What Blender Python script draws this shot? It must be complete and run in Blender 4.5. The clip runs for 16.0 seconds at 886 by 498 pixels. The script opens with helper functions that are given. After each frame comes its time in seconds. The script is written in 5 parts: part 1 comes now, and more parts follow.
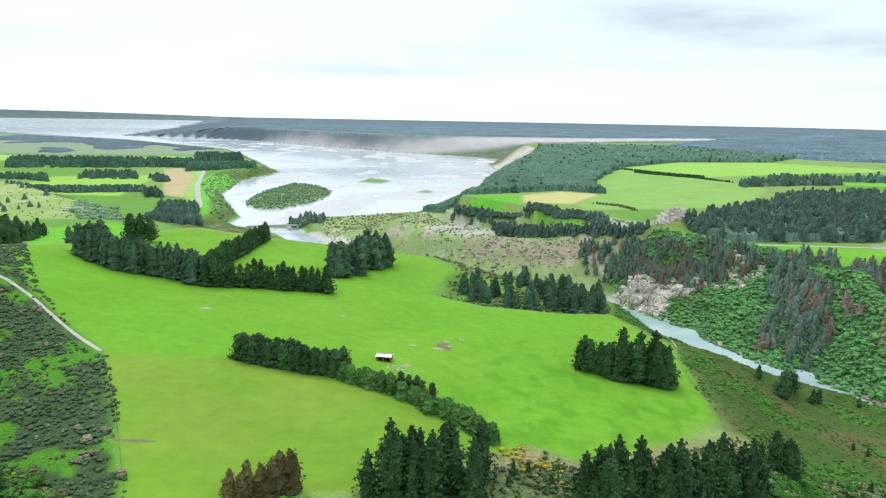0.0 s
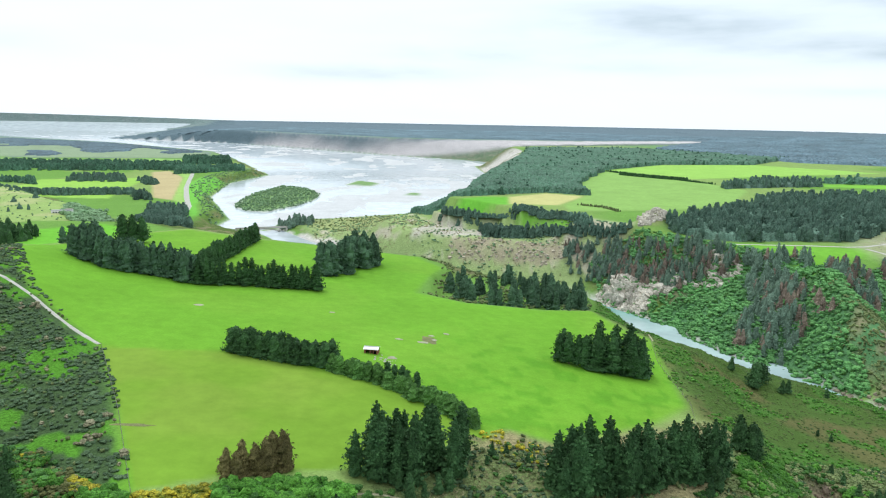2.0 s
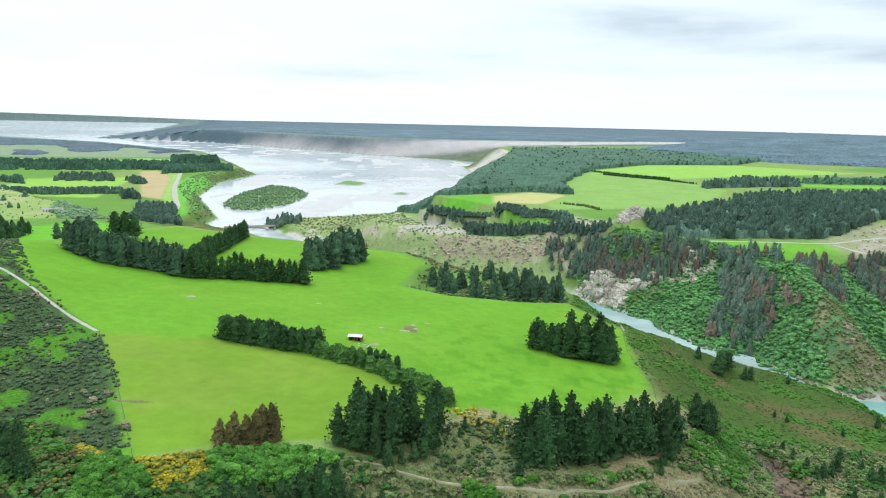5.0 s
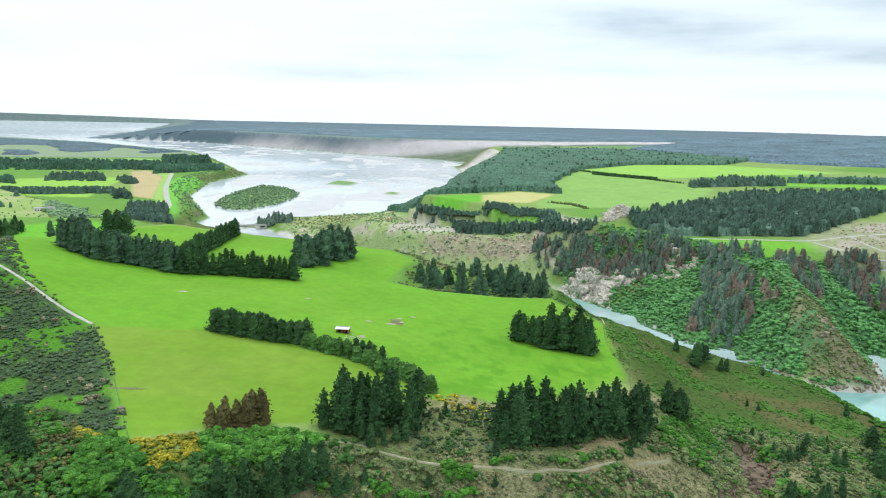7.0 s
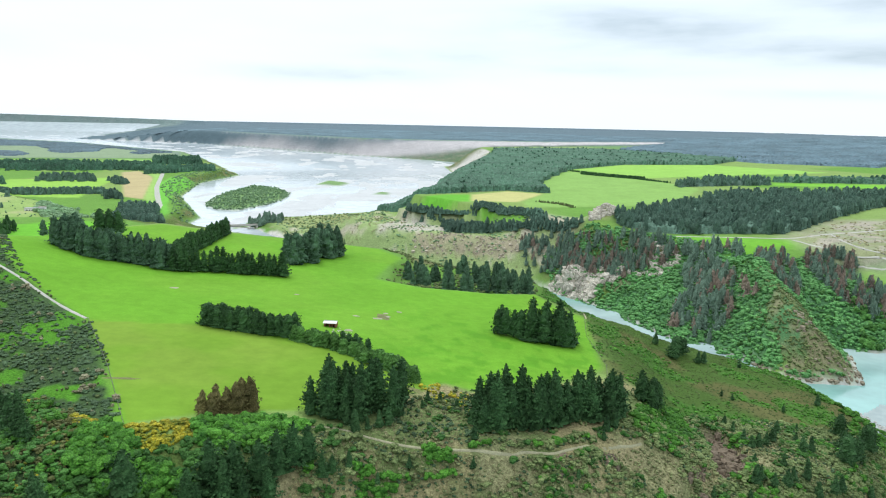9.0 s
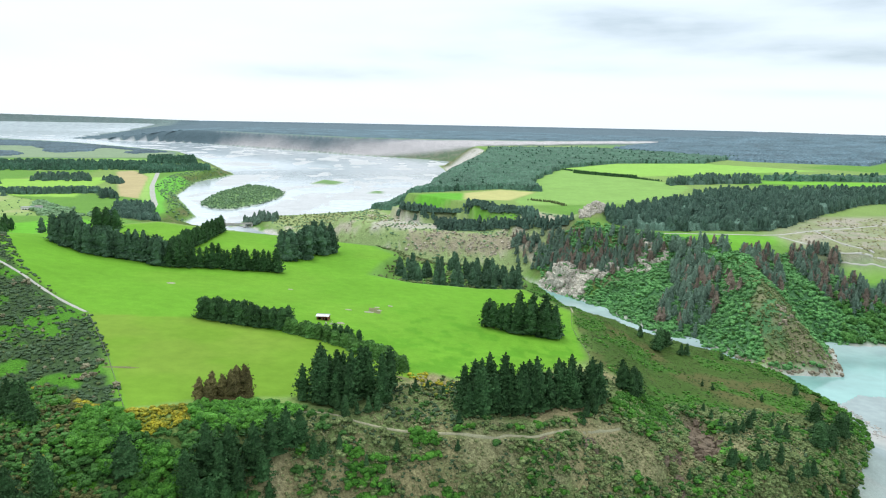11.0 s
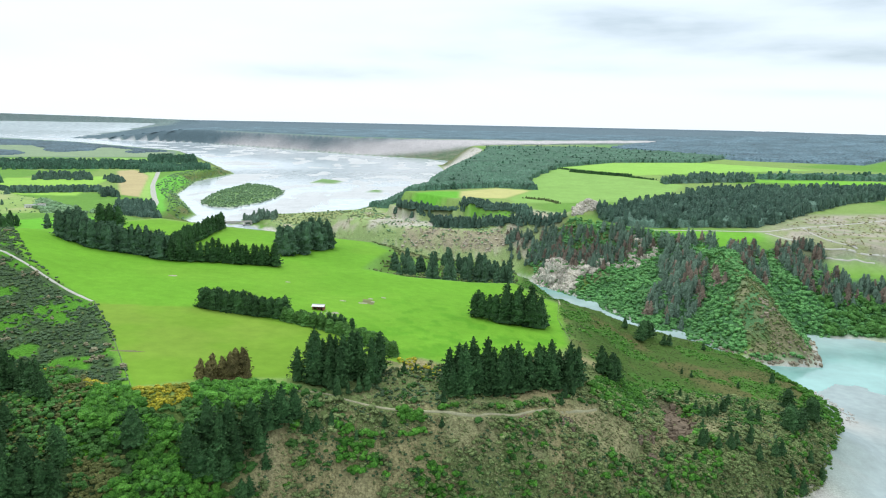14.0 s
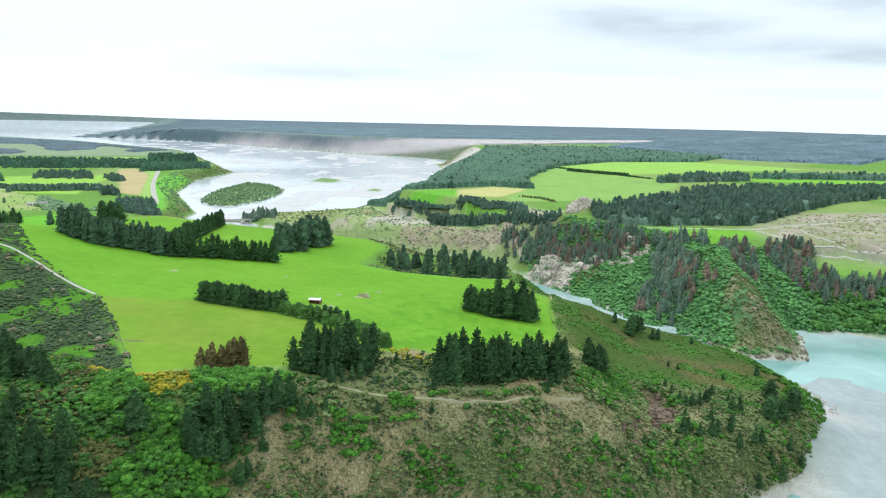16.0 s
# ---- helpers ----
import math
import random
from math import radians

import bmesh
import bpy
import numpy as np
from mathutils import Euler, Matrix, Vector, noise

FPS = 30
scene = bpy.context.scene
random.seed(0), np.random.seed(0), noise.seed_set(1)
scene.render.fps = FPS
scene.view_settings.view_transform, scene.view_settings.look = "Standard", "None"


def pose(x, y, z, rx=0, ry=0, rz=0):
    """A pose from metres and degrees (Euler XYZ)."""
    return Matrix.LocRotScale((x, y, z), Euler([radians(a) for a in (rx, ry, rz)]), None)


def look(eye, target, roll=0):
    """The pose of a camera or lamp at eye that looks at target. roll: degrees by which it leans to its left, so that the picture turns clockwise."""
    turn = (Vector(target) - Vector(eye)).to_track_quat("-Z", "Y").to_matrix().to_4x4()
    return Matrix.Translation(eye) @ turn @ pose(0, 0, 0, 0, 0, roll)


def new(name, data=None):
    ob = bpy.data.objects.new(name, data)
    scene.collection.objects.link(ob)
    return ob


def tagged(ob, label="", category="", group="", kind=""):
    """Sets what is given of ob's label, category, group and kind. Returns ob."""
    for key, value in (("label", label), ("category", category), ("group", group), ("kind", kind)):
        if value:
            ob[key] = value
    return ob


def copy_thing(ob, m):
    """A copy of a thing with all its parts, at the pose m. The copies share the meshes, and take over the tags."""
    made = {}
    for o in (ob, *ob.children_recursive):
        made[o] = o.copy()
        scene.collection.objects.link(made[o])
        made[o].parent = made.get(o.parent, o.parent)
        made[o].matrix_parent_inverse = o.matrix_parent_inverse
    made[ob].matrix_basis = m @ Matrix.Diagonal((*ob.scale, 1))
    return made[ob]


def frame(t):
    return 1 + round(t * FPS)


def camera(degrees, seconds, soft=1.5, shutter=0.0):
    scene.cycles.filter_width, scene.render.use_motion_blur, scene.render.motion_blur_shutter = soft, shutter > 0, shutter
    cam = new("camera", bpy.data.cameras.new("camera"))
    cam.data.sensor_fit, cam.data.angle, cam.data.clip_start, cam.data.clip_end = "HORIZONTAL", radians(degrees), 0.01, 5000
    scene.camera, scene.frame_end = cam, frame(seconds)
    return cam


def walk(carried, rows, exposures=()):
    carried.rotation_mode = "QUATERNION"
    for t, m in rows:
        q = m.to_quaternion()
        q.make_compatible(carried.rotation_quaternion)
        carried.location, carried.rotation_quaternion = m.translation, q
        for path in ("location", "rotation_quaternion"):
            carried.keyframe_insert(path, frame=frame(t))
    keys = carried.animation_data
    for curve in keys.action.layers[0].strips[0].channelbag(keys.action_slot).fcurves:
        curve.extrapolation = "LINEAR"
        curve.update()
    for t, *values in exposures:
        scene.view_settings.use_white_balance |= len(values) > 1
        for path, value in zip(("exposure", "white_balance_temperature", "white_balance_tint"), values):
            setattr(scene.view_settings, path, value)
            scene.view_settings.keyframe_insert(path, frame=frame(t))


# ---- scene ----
cam = camera(64.42, 16.0, soft=1.1)
PATH = [
    (0, look((0.00, -0.00, 100.00), (-0.08, 982.92, -84.04), 1.050)),
    (0.5, look((0.49, -3.96, 100.09), (4.32, 979.26, -82.31), 1.044)),
    (1, look((0.98, -7.80, 99.96), (9.73, 975.65, -81.00), 1.063)),
    (1.5, look((1.43, -10.92, 100.08), (13.55, 972.64, -80.11), 1.087)),
    (2, look((2.02, -14.33, 100.03), (17.67, 969.27, -79.62), 1.067)),
    (2.5, look((2.60, -18.06, 100.01), (21.96, 965.53, -79.40), 1.080)),
    (3, look((3.17, -21.73, 99.90), (25.98, 961.78, -79.51), 1.100)),
    (3.5, look((3.70, -24.51, 100.01), (28.54, 958.99, -79.19), 1.103)),
    (4, look((4.51, -27.91, 100.09), (31.72, 955.54, -79.04), 1.123)),
    (6.5, look((8.44, -43.21, 100.00), (47.84, 939.97, -78.29), 1.254)),
    (7, look((9.54, -46.54, 99.92), (52.13, 936.51, -78.40), 1.232)),
    (7.5, look((10.28, -48.91, 99.84), (54.91, 934.19, -77.66), 1.239)),
    (8, look((11.01, -51.55, 99.83), (58.71, 931.52, -77.09), 1.229)),
    (8.5, look((11.92, -54.84, 99.86), (62.77, 928.10, -76.94), 1.212)),
    (9, look((12.96, -58.34, 99.93), (66.90, 924.30, -77.57), 1.191)),
    (11.5, look((16.51, -73.15, 99.78), (76.94, 908.97, -78.49), 1.123)),
    (12, look((17.28, -76.07, 99.62), (77.68, 906.13, -78.29), 1.122)),
    (12.5, look((17.94, -78.94, 99.47), (78.40, 903.30, -78.18), 1.129)),
    (13, look((18.78, -82.52, 99.49), (79.30, 899.59, -78.85), 1.158)),
    (13.5, look((19.54, -85.14, 99.53), (79.48, 897.03, -78.68), 1.146)),
    (14, look((20.27, -88.18, 99.54), (80.46, 893.88, -79.16), 1.123)),
    (14.5, look((21.03, -91.02, 99.48), (81.13, 891.03, -79.27), 1.144)),
    (15, look((21.89, -94.65, 99.40), (82.33, 887.29, -79.90), 1.154)),
    (15.5, look((22.55, -97.10, 99.42), (82.98, 884.77, -80.28), 1.177)),
    (16, look((23.37, -100.00, 99.30), (83.90, 881.90, -80.16), 1.182)),
]
walk(cam, PATH, [(0, 0.0, 5880, 5.8), (16, 0.0, 5880, 5.8)])

# ---- light: bright broken overcast, a soft high sun ----
SUN_EL, SUN_AZ = radians(54), radians(338)   # azimuth from north, clockwise
world = bpy.data.worlds.new("sky")
scene.world = world
world.use_nodes = True
wt = world.node_tree
wt.nodes.clear()
W = wt.nodes.new
w_out, w_bg = W("ShaderNodeOutputWorld"), W("ShaderNodeBackground")
sky = W("ShaderNodeTexSky")
sky.sky_type, sky.sun_disc, sky.sun_elevation, sky.sun_rotation = "NISHITA", False, SUN_EL, SUN_AZ
w_dir, w_map = W("ShaderNodeTexCoord"), W("ShaderNodeMapping")
w_map.inputs["Scale"].default_value = (4.5, 4.5, 24)
w_noise = W("ShaderNodeTexNoise")
w_noise.inputs["Scale"].default_value, w_noise.inputs["Detail"].default_value, w_noise.inputs["Roughness"].default_value = 2.2, 4, 0.5
wt.links.new(w_dir.outputs["Generated"], w_map.inputs["Vector"])
wt.links.new(w_map.outputs[0], w_noise.inputs["Vector"])
w_xyz = W("ShaderNodeSeparateXYZ")
wt.links.new(w_dir.outputs["Generated"], w_xyz.inputs[0])


def w_math(op, a, b=None):
    n = W("ShaderNodeMath")
    n.operation = op
    for k, v in enumerate((a, b)):
        if v is None:
            continue
        if isinstance(v, (int, float)):
            n.inputs[k].default_value = v
        else:
            wt.links.new(v, n.inputs[k])
    return n.outputs[0]


# grey cloud streaks low in the north: azimuth (tangent), height (tangent), half length, half depth, weight
ahead = w_math("MAXIMUM", w_xyz.outputs[1], 0.05)
cloud_u = w_math("DIVIDE", w_xyz.outputs[0], ahead)
cloud_v = w_math("DIVIDE", w_xyz.outputs[2], ahead)
grey = 0.0
for u0, v0, du, dv, amount in ((-0.10, 0.063, 0.15, 0.011, 0.5), (0.06, 0.090, 0.15, 0.011, 0.32), (0.33, 0.146, 0.15, 0.022, 0.7), (0.40, 0.120, 0.34, 0.028, 0.4), (0.64, 0.178, 0.12, 0.024, 0.85),
                               (0.63, 0.106, 0.17, 0.017, 0.7), (0.60, 0.050, 0.15, 0.008, 0.3), (0.25, 0.075, 0.2, 0.010, 0.22), (-0.9, 0.10, 0.3, 0.02, 0.5), (1.1, 0.12, 0.3, 0.03, 0.6)):
    p = w_math("POWER", w_math("ABSOLUTE", w_math("DIVIDE", w_math("SUBTRACT", cloud_u, u0), du)), 2.0)
    q = w_math("POWER", w_math("ABSOLUTE", w_math("DIVIDE", w_math("SUBTRACT", cloud_v, v0), dv)), 2.0)
    blob = w_math("MULTIPLY", w_math("EXPONENT", w_math("MULTIPLY", w_math("ADD", p, q), -1.0)), amount)
    grey = w_math("ADD", blob, grey)
w_tear = W("ShaderNodeMapRange")
w_tear.inputs["From Min"].default_value, w_tear.inputs["From Max"].default_value = 0.28, 0.74
wt.links.new(w_noise.outputs["Fac"], w_tear.inputs["Value"])
grey = w_math("MULTIPLY", grey, w_math("ADD", w_math("MULTIPLY", w_tear.outputs[0], 0.75), 0.55))
grey = w_math("MINIMUM", w_math("ADD", grey, w_math("MULTIPLY", w_tear.outputs[0], 0.05)), 1.0)
w_cloud = W("ShaderNodeMix"); w_cloud.data_type = "RGBA"
w_cloud.inputs[7].default_value = (5.8, 6.3, 6.55, 1)
w_dome = W("ShaderNodeMix"); w_dome.data_type = "RGBA"           # an overcast dome, brightest overhead
w_dome.inputs[6].default_value, w_dome.inputs[7].default_value = (9.6, 9.75, 9.85, 1), (16.0, 16.1, 16.2, 1)
w_rise = W("ShaderNodeMapRange")
w_rise.inputs["From Min"].default_value, w_rise.inputs["From Max"].default_value = 0.2, 0.85
wt.links.new(w_xyz.outputs[2], w_rise.inputs["Value"])
wt.links.new(w_rise.outputs[0], w_dome.inputs[0])
wt.links.new(w_dome.outputs[2], w_cloud.inputs[6])
wt.links.new(grey, w_cloud.inputs[0])
w_mix = W("ShaderNodeMix"); w_mix.data_type = "RGBA"
w_mix.inputs[0].default_value = 0.9
wt.links.new(sky.outputs[0], w_mix.inputs[6])
wt.links.new(w_cloud.outputs[2], w_mix.inputs[7])
wt.links.new(w_mix.outputs[2], w_bg.inputs["Color"])
wt.links.new(w_bg.outputs[0], w_out.inputs["Surface"])
w_bg.inputs["Strength"].default_value = 0.116
sun_data = bpy.data.lights.new("sun", "SUN")
sun_data.energy, sun_data.angle, sun_data.color = 1.5, radians(16), (1.0, 0.96, 0.88)
sun = new("sun", sun_data)
sun.matrix_world = look((math.sin(SUN_AZ) * math.cos(SUN_EL) * 500, math.cos(SUN_AZ) * math.cos(SUN_EL) * 500, math.sin(SUN_EL) * 500), (0, 0, 0))

# ---- materials ----
def nodes_of(name, rough=0.9):
    m = bpy.data.materials.new(name)
    m.use_nodes = True
    t = m.node_tree
    b = t.nodes["Principled BSDF"]
    b.inputs["Roughness"].default_value = rough
    b.inputs["Specular IOR Level"].default_value = 0.2
    return m, t, b


def add_noise(t, size, detail=4, rough=0.6, coord="Object"):
    """A noise whose grain is about size metres."""
    c, n = t.nodes.new("ShaderNodeTexCoord"), t.nodes.new("ShaderNodeTexNoise")
    n.inputs["Scale"].default_value, n.inputs["Detail"].default_value, n.inputs["Roughness"].default_value = 1.0 / size, detail, rough
    t.links.new(c.outputs[coord], n.inputs["Vector"])
    return n.outputs["Fac"]


def spread(t, fac, lo, hi):
    r = t.nodes.new("ShaderNodeMapRange")
    r.inputs["From Min"].default_value, r.inputs["From Max"].default_value = 0.3, 0.7
    r.inputs["To Min"].default_value, r.inputs["To Max"].default_value = lo, hi
    t.links.new(fac, r.inputs["Value"])
    return r.outputs[0]


def scaled(t, colour, fac):
    m = t.nodes.new("ShaderNodeVectorMath")
    m.operation = "SCALE"
    t.links.new(colour, m.inputs[0])
    t.links.new(fac, m.inputs["Scale"])
    return m.outputs[0]


def add_bump(t, b, fac, strength, distance):
    n = t.nodes.new("ShaderNodeBump")
    n.inputs["Strength"].default_value, n.inputs["Distance"].default_value = strength, distance
    t.links.new(fac, n.inputs["Height"])
    t.links.new(n.outputs[0], b.inputs["Normal"])


def plain(name, colour, rough=0.85, size=0.6, vary=0.3, bump=0.3, metal=0.0):
    """A surface of one colour with grain and wear at two scales."""
    m, t, b = nodes_of(name, rough)
    rgb = t.nodes.new("ShaderNodeRGB")
    rgb.outputs[0].default_value = (*colour, 1)
    fine, broad = add_noise(t, size), add_noise(t, size * 9, 2)
    c = scaled(t, rgb.outputs[0], spread(t, fine, 1 - vary, 1 + vary))
    t.links.new(scaled(t, c, spread(t, broad, 1 - vary * 0.6, 1 + vary * 0.6)), b.inputs["Base Color"])
    b.inputs["Metallic"].default_value = metal
    if bump:
        add_bump(t, b, fine, bump, size * 0.3)
    return m


def leafy(name, dark, light, size=1.2, fine=0.5, bump=0.8):
    """Foliage: leaf to leaf, clump to clump and tree to tree differences; sizes in metres of the place."""
    m, t, b = nodes_of(name, 0.75)
    b.inputs["Specular IOR Level"].default_value = 0.12
    mix = t.nodes.new("ShaderNodeMix")
    mix.data_type = "RGBA"
    mix.inputs[6].default_value, mix.inputs[7].default_value = (*dark, 1), (*light, 1)
    geo, info = t.nodes.new("ShaderNodeNewGeometry"), t.nodes.new("ShaderNodeObjectInfo")

    def grain(metres, detail, rough=0.6):
        n = t.nodes.new("ShaderNodeTexNoise")
        n.inputs["Scale"].default_value, n.inputs["Detail"].default_value, n.inputs["Roughness"].default_value = 1.0 / metres, detail, rough
        t.links.new(geo.outputs["Position"], n.inputs["Vector"])
        return n.outputs["Fac"]
    half = t.nodes.new("ShaderNodeMath")
    half.operation = "MULTIPLY_ADD"
    half.inputs[1].default_value = 0.45
    t.links.new(geo.outputs["Random Per Island"], half.inputs[0])
    t.links.new(spread(t, grain(size * 2.5, 2), 0.0, 0.55), half.inputs[2])
    t.links.new(half.outputs[0], mix.inputs[0])
    r = t.nodes.new("ShaderNodeMapRange")
    r.inputs["To Min"].default_value, r.inputs["To Max"].default_value = 0.8, 1.2
    t.links.new(info.outputs["Random"], r.inputs["Value"])
    leaf = grain(fine, 4, 0.75)
    c = scaled(t, mix.outputs[2], spread(t, grain(size * 9, 3), 0.7, 1.3))
    c = scaled(t, c, spread(t, leaf, 0.3, 1.75))
    t.links.new(scaled(t, c, r.outputs[0]), b.inputs["Base Color"])
    add_bump(t, b, leaf, bump, fine)
    return m


def ground_material():
    m, t, b = nodes_of("land_cover_with_haze", 0.95)
    b.inputs["Specular IOR Level"].default_value = 0.05
    a, q = t.nodes.new("ShaderNodeAttribute"), t.nodes.new("ShaderNodeAttribute")
    a.attribute_name, q.attribute_name = "cover", "tuft"
    fine, mid, broad = add_noise(t, 0.9, 5, 0.7), add_noise(t, 6, 4), add_noise(t, 45, 3)
    mix = t.nodes.new("ShaderNodeMix")
    mix.inputs[2].default_value = 1.0
    t.links.new(q.outputs["Fac"], mix.inputs[0])
    t.links.new(spread(t, fine, 0.25, 1.7), mix.inputs[3])
    c = scaled(t, a.outputs["Color"], mix.outputs[0])
    c = scaled(t, c, spread(t, mid, 0.9, 1.08))
    t.links.new(scaled(t, c, spread(t, broad, 0.93, 1.07)), b.inputs["Base Color"])
    n = t.nodes.new("ShaderNodeBump")
    n.inputs["Distance"].default_value = 0.8
    t.links.new(q.outputs["Fac"], n.inputs["Strength"])
    t.links.new(fine, n.inputs["Height"])
    t.links.new(n.outputs[0], b.inputs["Normal"])
    return m


def water_material(name, ripple=0.06, size=2.5):
    m, t, b = nodes_of(name, 0.12)
    b.inputs["Specular IOR Level"].default_value = 0.5
    tint = t.nodes.new("ShaderNodeAttribute")      # clear turquoise in the gorge, milky in the braids
    tint.attribute_name = "cover"
    broad = add_noise(t, 26, 4)
    t.links.new(scaled(t, tint.outputs["Color"], spread(t, broad, 0.85, 1.15)), b.inputs["Base Color"])
    add_bump(t, b, add_noise(t, size, 3), ripple, 0.4)
    return m

# ---- the lie of the land ----
FROM = np.array([10.0, -50.0])     # far ground is drawn in towards this point
FAR_R, FAR_SPAN, FAR_FALL = 2600.0, 2150.0, 3600.0


def near_r(r):
    """Distance at which ground truly r metres off is laid, so that the horizon lies inside five kilometres."""
    return np.where(r <= FAR_R, r, FAR_R + FAR_SPAN * (1 - np.exp(-(np.maximum(r, FAR_R) - FAR_R) / FAR_FALL)))


def true_r(r):
    u = np.clip((r - FAR_R) / FAR_SPAN, 0, 0.9995)
    return np.where(r <= FAR_R, r, FAR_R - FAR_FALL * np.log(1 - u))


def edge_distance(x, y, poly):
    """Distance to a polygon, 0 inside."""
    best = np.full(x.shape, 1e12)
    inside = np.zeros(x.shape, bool)
    n = len(poly)
    for k in range(n):
        (ax, ay), (bx, by) = poly[k], poly[(k + 1) % n]
        ex, ey = bx - ax, by - ay
        s = np.clip(((x - ax) * ex + (y - ay) * ey) / (ex * ex + ey * ey + 1e-9), 0, 1)
        best = np.minimum(best, (x - ax - s * ex) ** 2 + (y - ay - s * ey) ** 2)
        if ay != by:
            inside ^= ((ay > y) != (by > y)) & (x < ex * (y - ay) / (by - ay) + ax)
    d = np.sqrt(best)
    return np.where(inside, 0.0, d), np.where(inside, -d, d)


def line_distance(x, y, pts):
    best = np.full(x.shape, 1e12)
    for (ax, ay), (bx, by) in zip(pts[:-1], pts[1:]):
        ex, ey = bx - ax, by - ay
        s = np.clip(((x - ax) * ex + (y - ay) * ey) / (ex * ex + ey * ey + 1e-9), 0, 1)
        best = np.minimum(best, (x - ax - s * ex) ** 2 + (y - ay - s * ey) ** 2)
    return np.sqrt(best)


def lattice(ix, iy, seed):
    h = (ix.astype(np.int64) * 374761393 + iy.astype(np.int64) * 668265263 + seed * 1442695041) & 0xFFFFFFFF
    h = ((h ^ (h >> 13)) * 1274126177) & 0xFFFFFFFF
    return ((h ^ (h >> 16)) & 0xFFFF) / 65535.0


def value_noise(x, y, size, seed=0):
    u, v = x / size, y / size
    i, j = np.floor(u), np.floor(v)
    f, g = u - i, v - j
    f, g = f * f * (3 - 2 * f), g * g * (3 - 2 * g)
    a, b = lattice(i, j, seed), lattice(i + 1, j, seed)
    c, d = lattice(i, j + 1, seed), lattice(i + 1, j + 1, seed)
    return (a * (1 - f) + b * f) * (1 - g) + (c * (1 - f) + d * f) * g


def fbm(x, y, size, seed=0, octaves=4):
    out, amp = 0.0, 0.5
    for k in range(octaves):
        out = out + amp * value_noise(x + 13.7 * k, y - 7.1 * k, size / 2**k, seed + k)
        amp *= 0.5
    return out / (1 - 0.5**octaves)


def smooth(a, b, x):
    t = np.clip((x - a) / (b - a), 0, 1)
    return t * t * (3 - 2 * t)


# level ground: terraces, flats and river beds, each with its height
MEADOW = [(-73, 152), (-98, 201), (-132, 263), (-196, 326), (-245, 390), (-250, 470), (-235, 560), (-215, 610), (-143, 592),
          (-44, 588), (-11, 585), (10, 540), (0, 495), (-8, 434), (23, 417), (73, 420), (107, 433), (117, 389), (127, 370),
          (112, 300), (109, 250), (102, 200), (66, 172), (38, 167), (0, 168), (-20, 162), (-54, 156)]
BENCH = [(-310, 530), (-420, 600), (-400, 700), (-300, 700), (-250, 650)]
HOUSE_HILL = [(-460, 830), (-560, 830), (-900, 1000), (-1300, 1300), (-800, 1260), (-540, 1010)]
LOWLAND = [(-390, 1020), (-405, 1180), (-410, 1275), (-560, 1640), (-620, 1990), (-600, 2300), (-1080, 3440), (-1980, 4380),
           (-3300, 5300), (-7000, 8300), (-9000, 5000), (-6000, 2500), (-1500, 1700), (-780, 1450), (-540, 1130)]
GORGE = [(-200, -60), (-50, 25), (0, 114), (60, 128), (110, 142), (163, 168), (204, 192), (230, 212), (265, 250), (288, 296),
         (286, 334), (281, 369), (256, 408), (227, 430), (193, 494), (176, 533), (168, 566), (142, 622), (120, 660), (60, 690),
         (-30, 730), (-120, 830), (-200, 980), (-285, 1130), (-255, 1165), (-160, 1005), (-70, 865), (20, 775), (90, 735),
         (150, 690), (181, 624), (198, 584), (216, 521), (230, 484), (246, 459), (266, 426), (273, 384), (324, 379), (359, 446),
         (398, 446), (418, 427), (520, 380), (900, 200), (900, -600), (-200, -600)]
BRAIDS = [(-366, 1169), (-368, 1271), (-513, 1627), (-569, 1987), (-530, 2309), (-999, 3457), (-1890, 4417), (-3069, 5233),
          (-7000, 8600), (-9000, 12000), (-5200, 14000), (-3600, 9500), (-2750, 6200), (-2600, 5600), (-1800, 5290), (-1455, 5060), (-618, 4139), (-260, 3734),
          (150, 3400), (300, 3080), (172, 2936), (180, 2630), (140, 2040), (-10, 1590), (-45, 1368), (-191, 1272), (-263, 1248), (-285, 1148)]
PLATEAU = [(470, 575), (425, 600), (400, 580), (352, 560), (305, 610), (265, 652), (215, 745), (150, 825), (90, 890), (25, 905),
           (0, 950), (32, 1020), (105, 1150), (140, 1300), (182, 1660), (240, 1960), (270, 2160), (340, 2600), (330, 2960), (900, 3300), (1350, 3600), (1500, 3900),
           (1900, 4200), (3000, 9000), (9000, 9000), (9000, 300), (900, 420), (640, 520)]
FAR_TERRACE = [(-2450, 5560), (-1650, 5330), (-1350, 5150), (-640, 4330), (-250, 3900), (200, 3760), (800, 3860), (1500, 4250), (2200, 4500),
               (9000, 9000), (9000, 40000), (-9000, 40000), (-4500, 16000), (-2500, 9000), (-2400, 6000)]
BROWN_BENCH = [(120, 800), (40, 830), (-30, 880), (-60, 960), (-20, 1040), (60, 960), (110, 880)]
FLATS = [(-230, 1195), (-60, 1310), (-40, 1180), (-100, 1080), (-180, 1095)]
BLUFF = [(296, 428), (306, 440), (338, 530), (326, 530)]
SPUR = [(150, 252), (200, 335), (238, 290), (245, 258), (208, 230), (168, 203), (142, 208)]
PINE_BENCH = [(8, 500), (26, 446), (75, 436), (104, 446), (126, 500), (100, 536), (40, 540)]
ROCK_HEAD = [(184, 640), (212, 645), (200, 662)]
WEST_HILLS = [(-4200, 5100), (-9000, 7000), (-9000, 4000), (-5000, 4200)]


def tilt(a, b, c):
    return lambda x, y: a + b * x + c * y


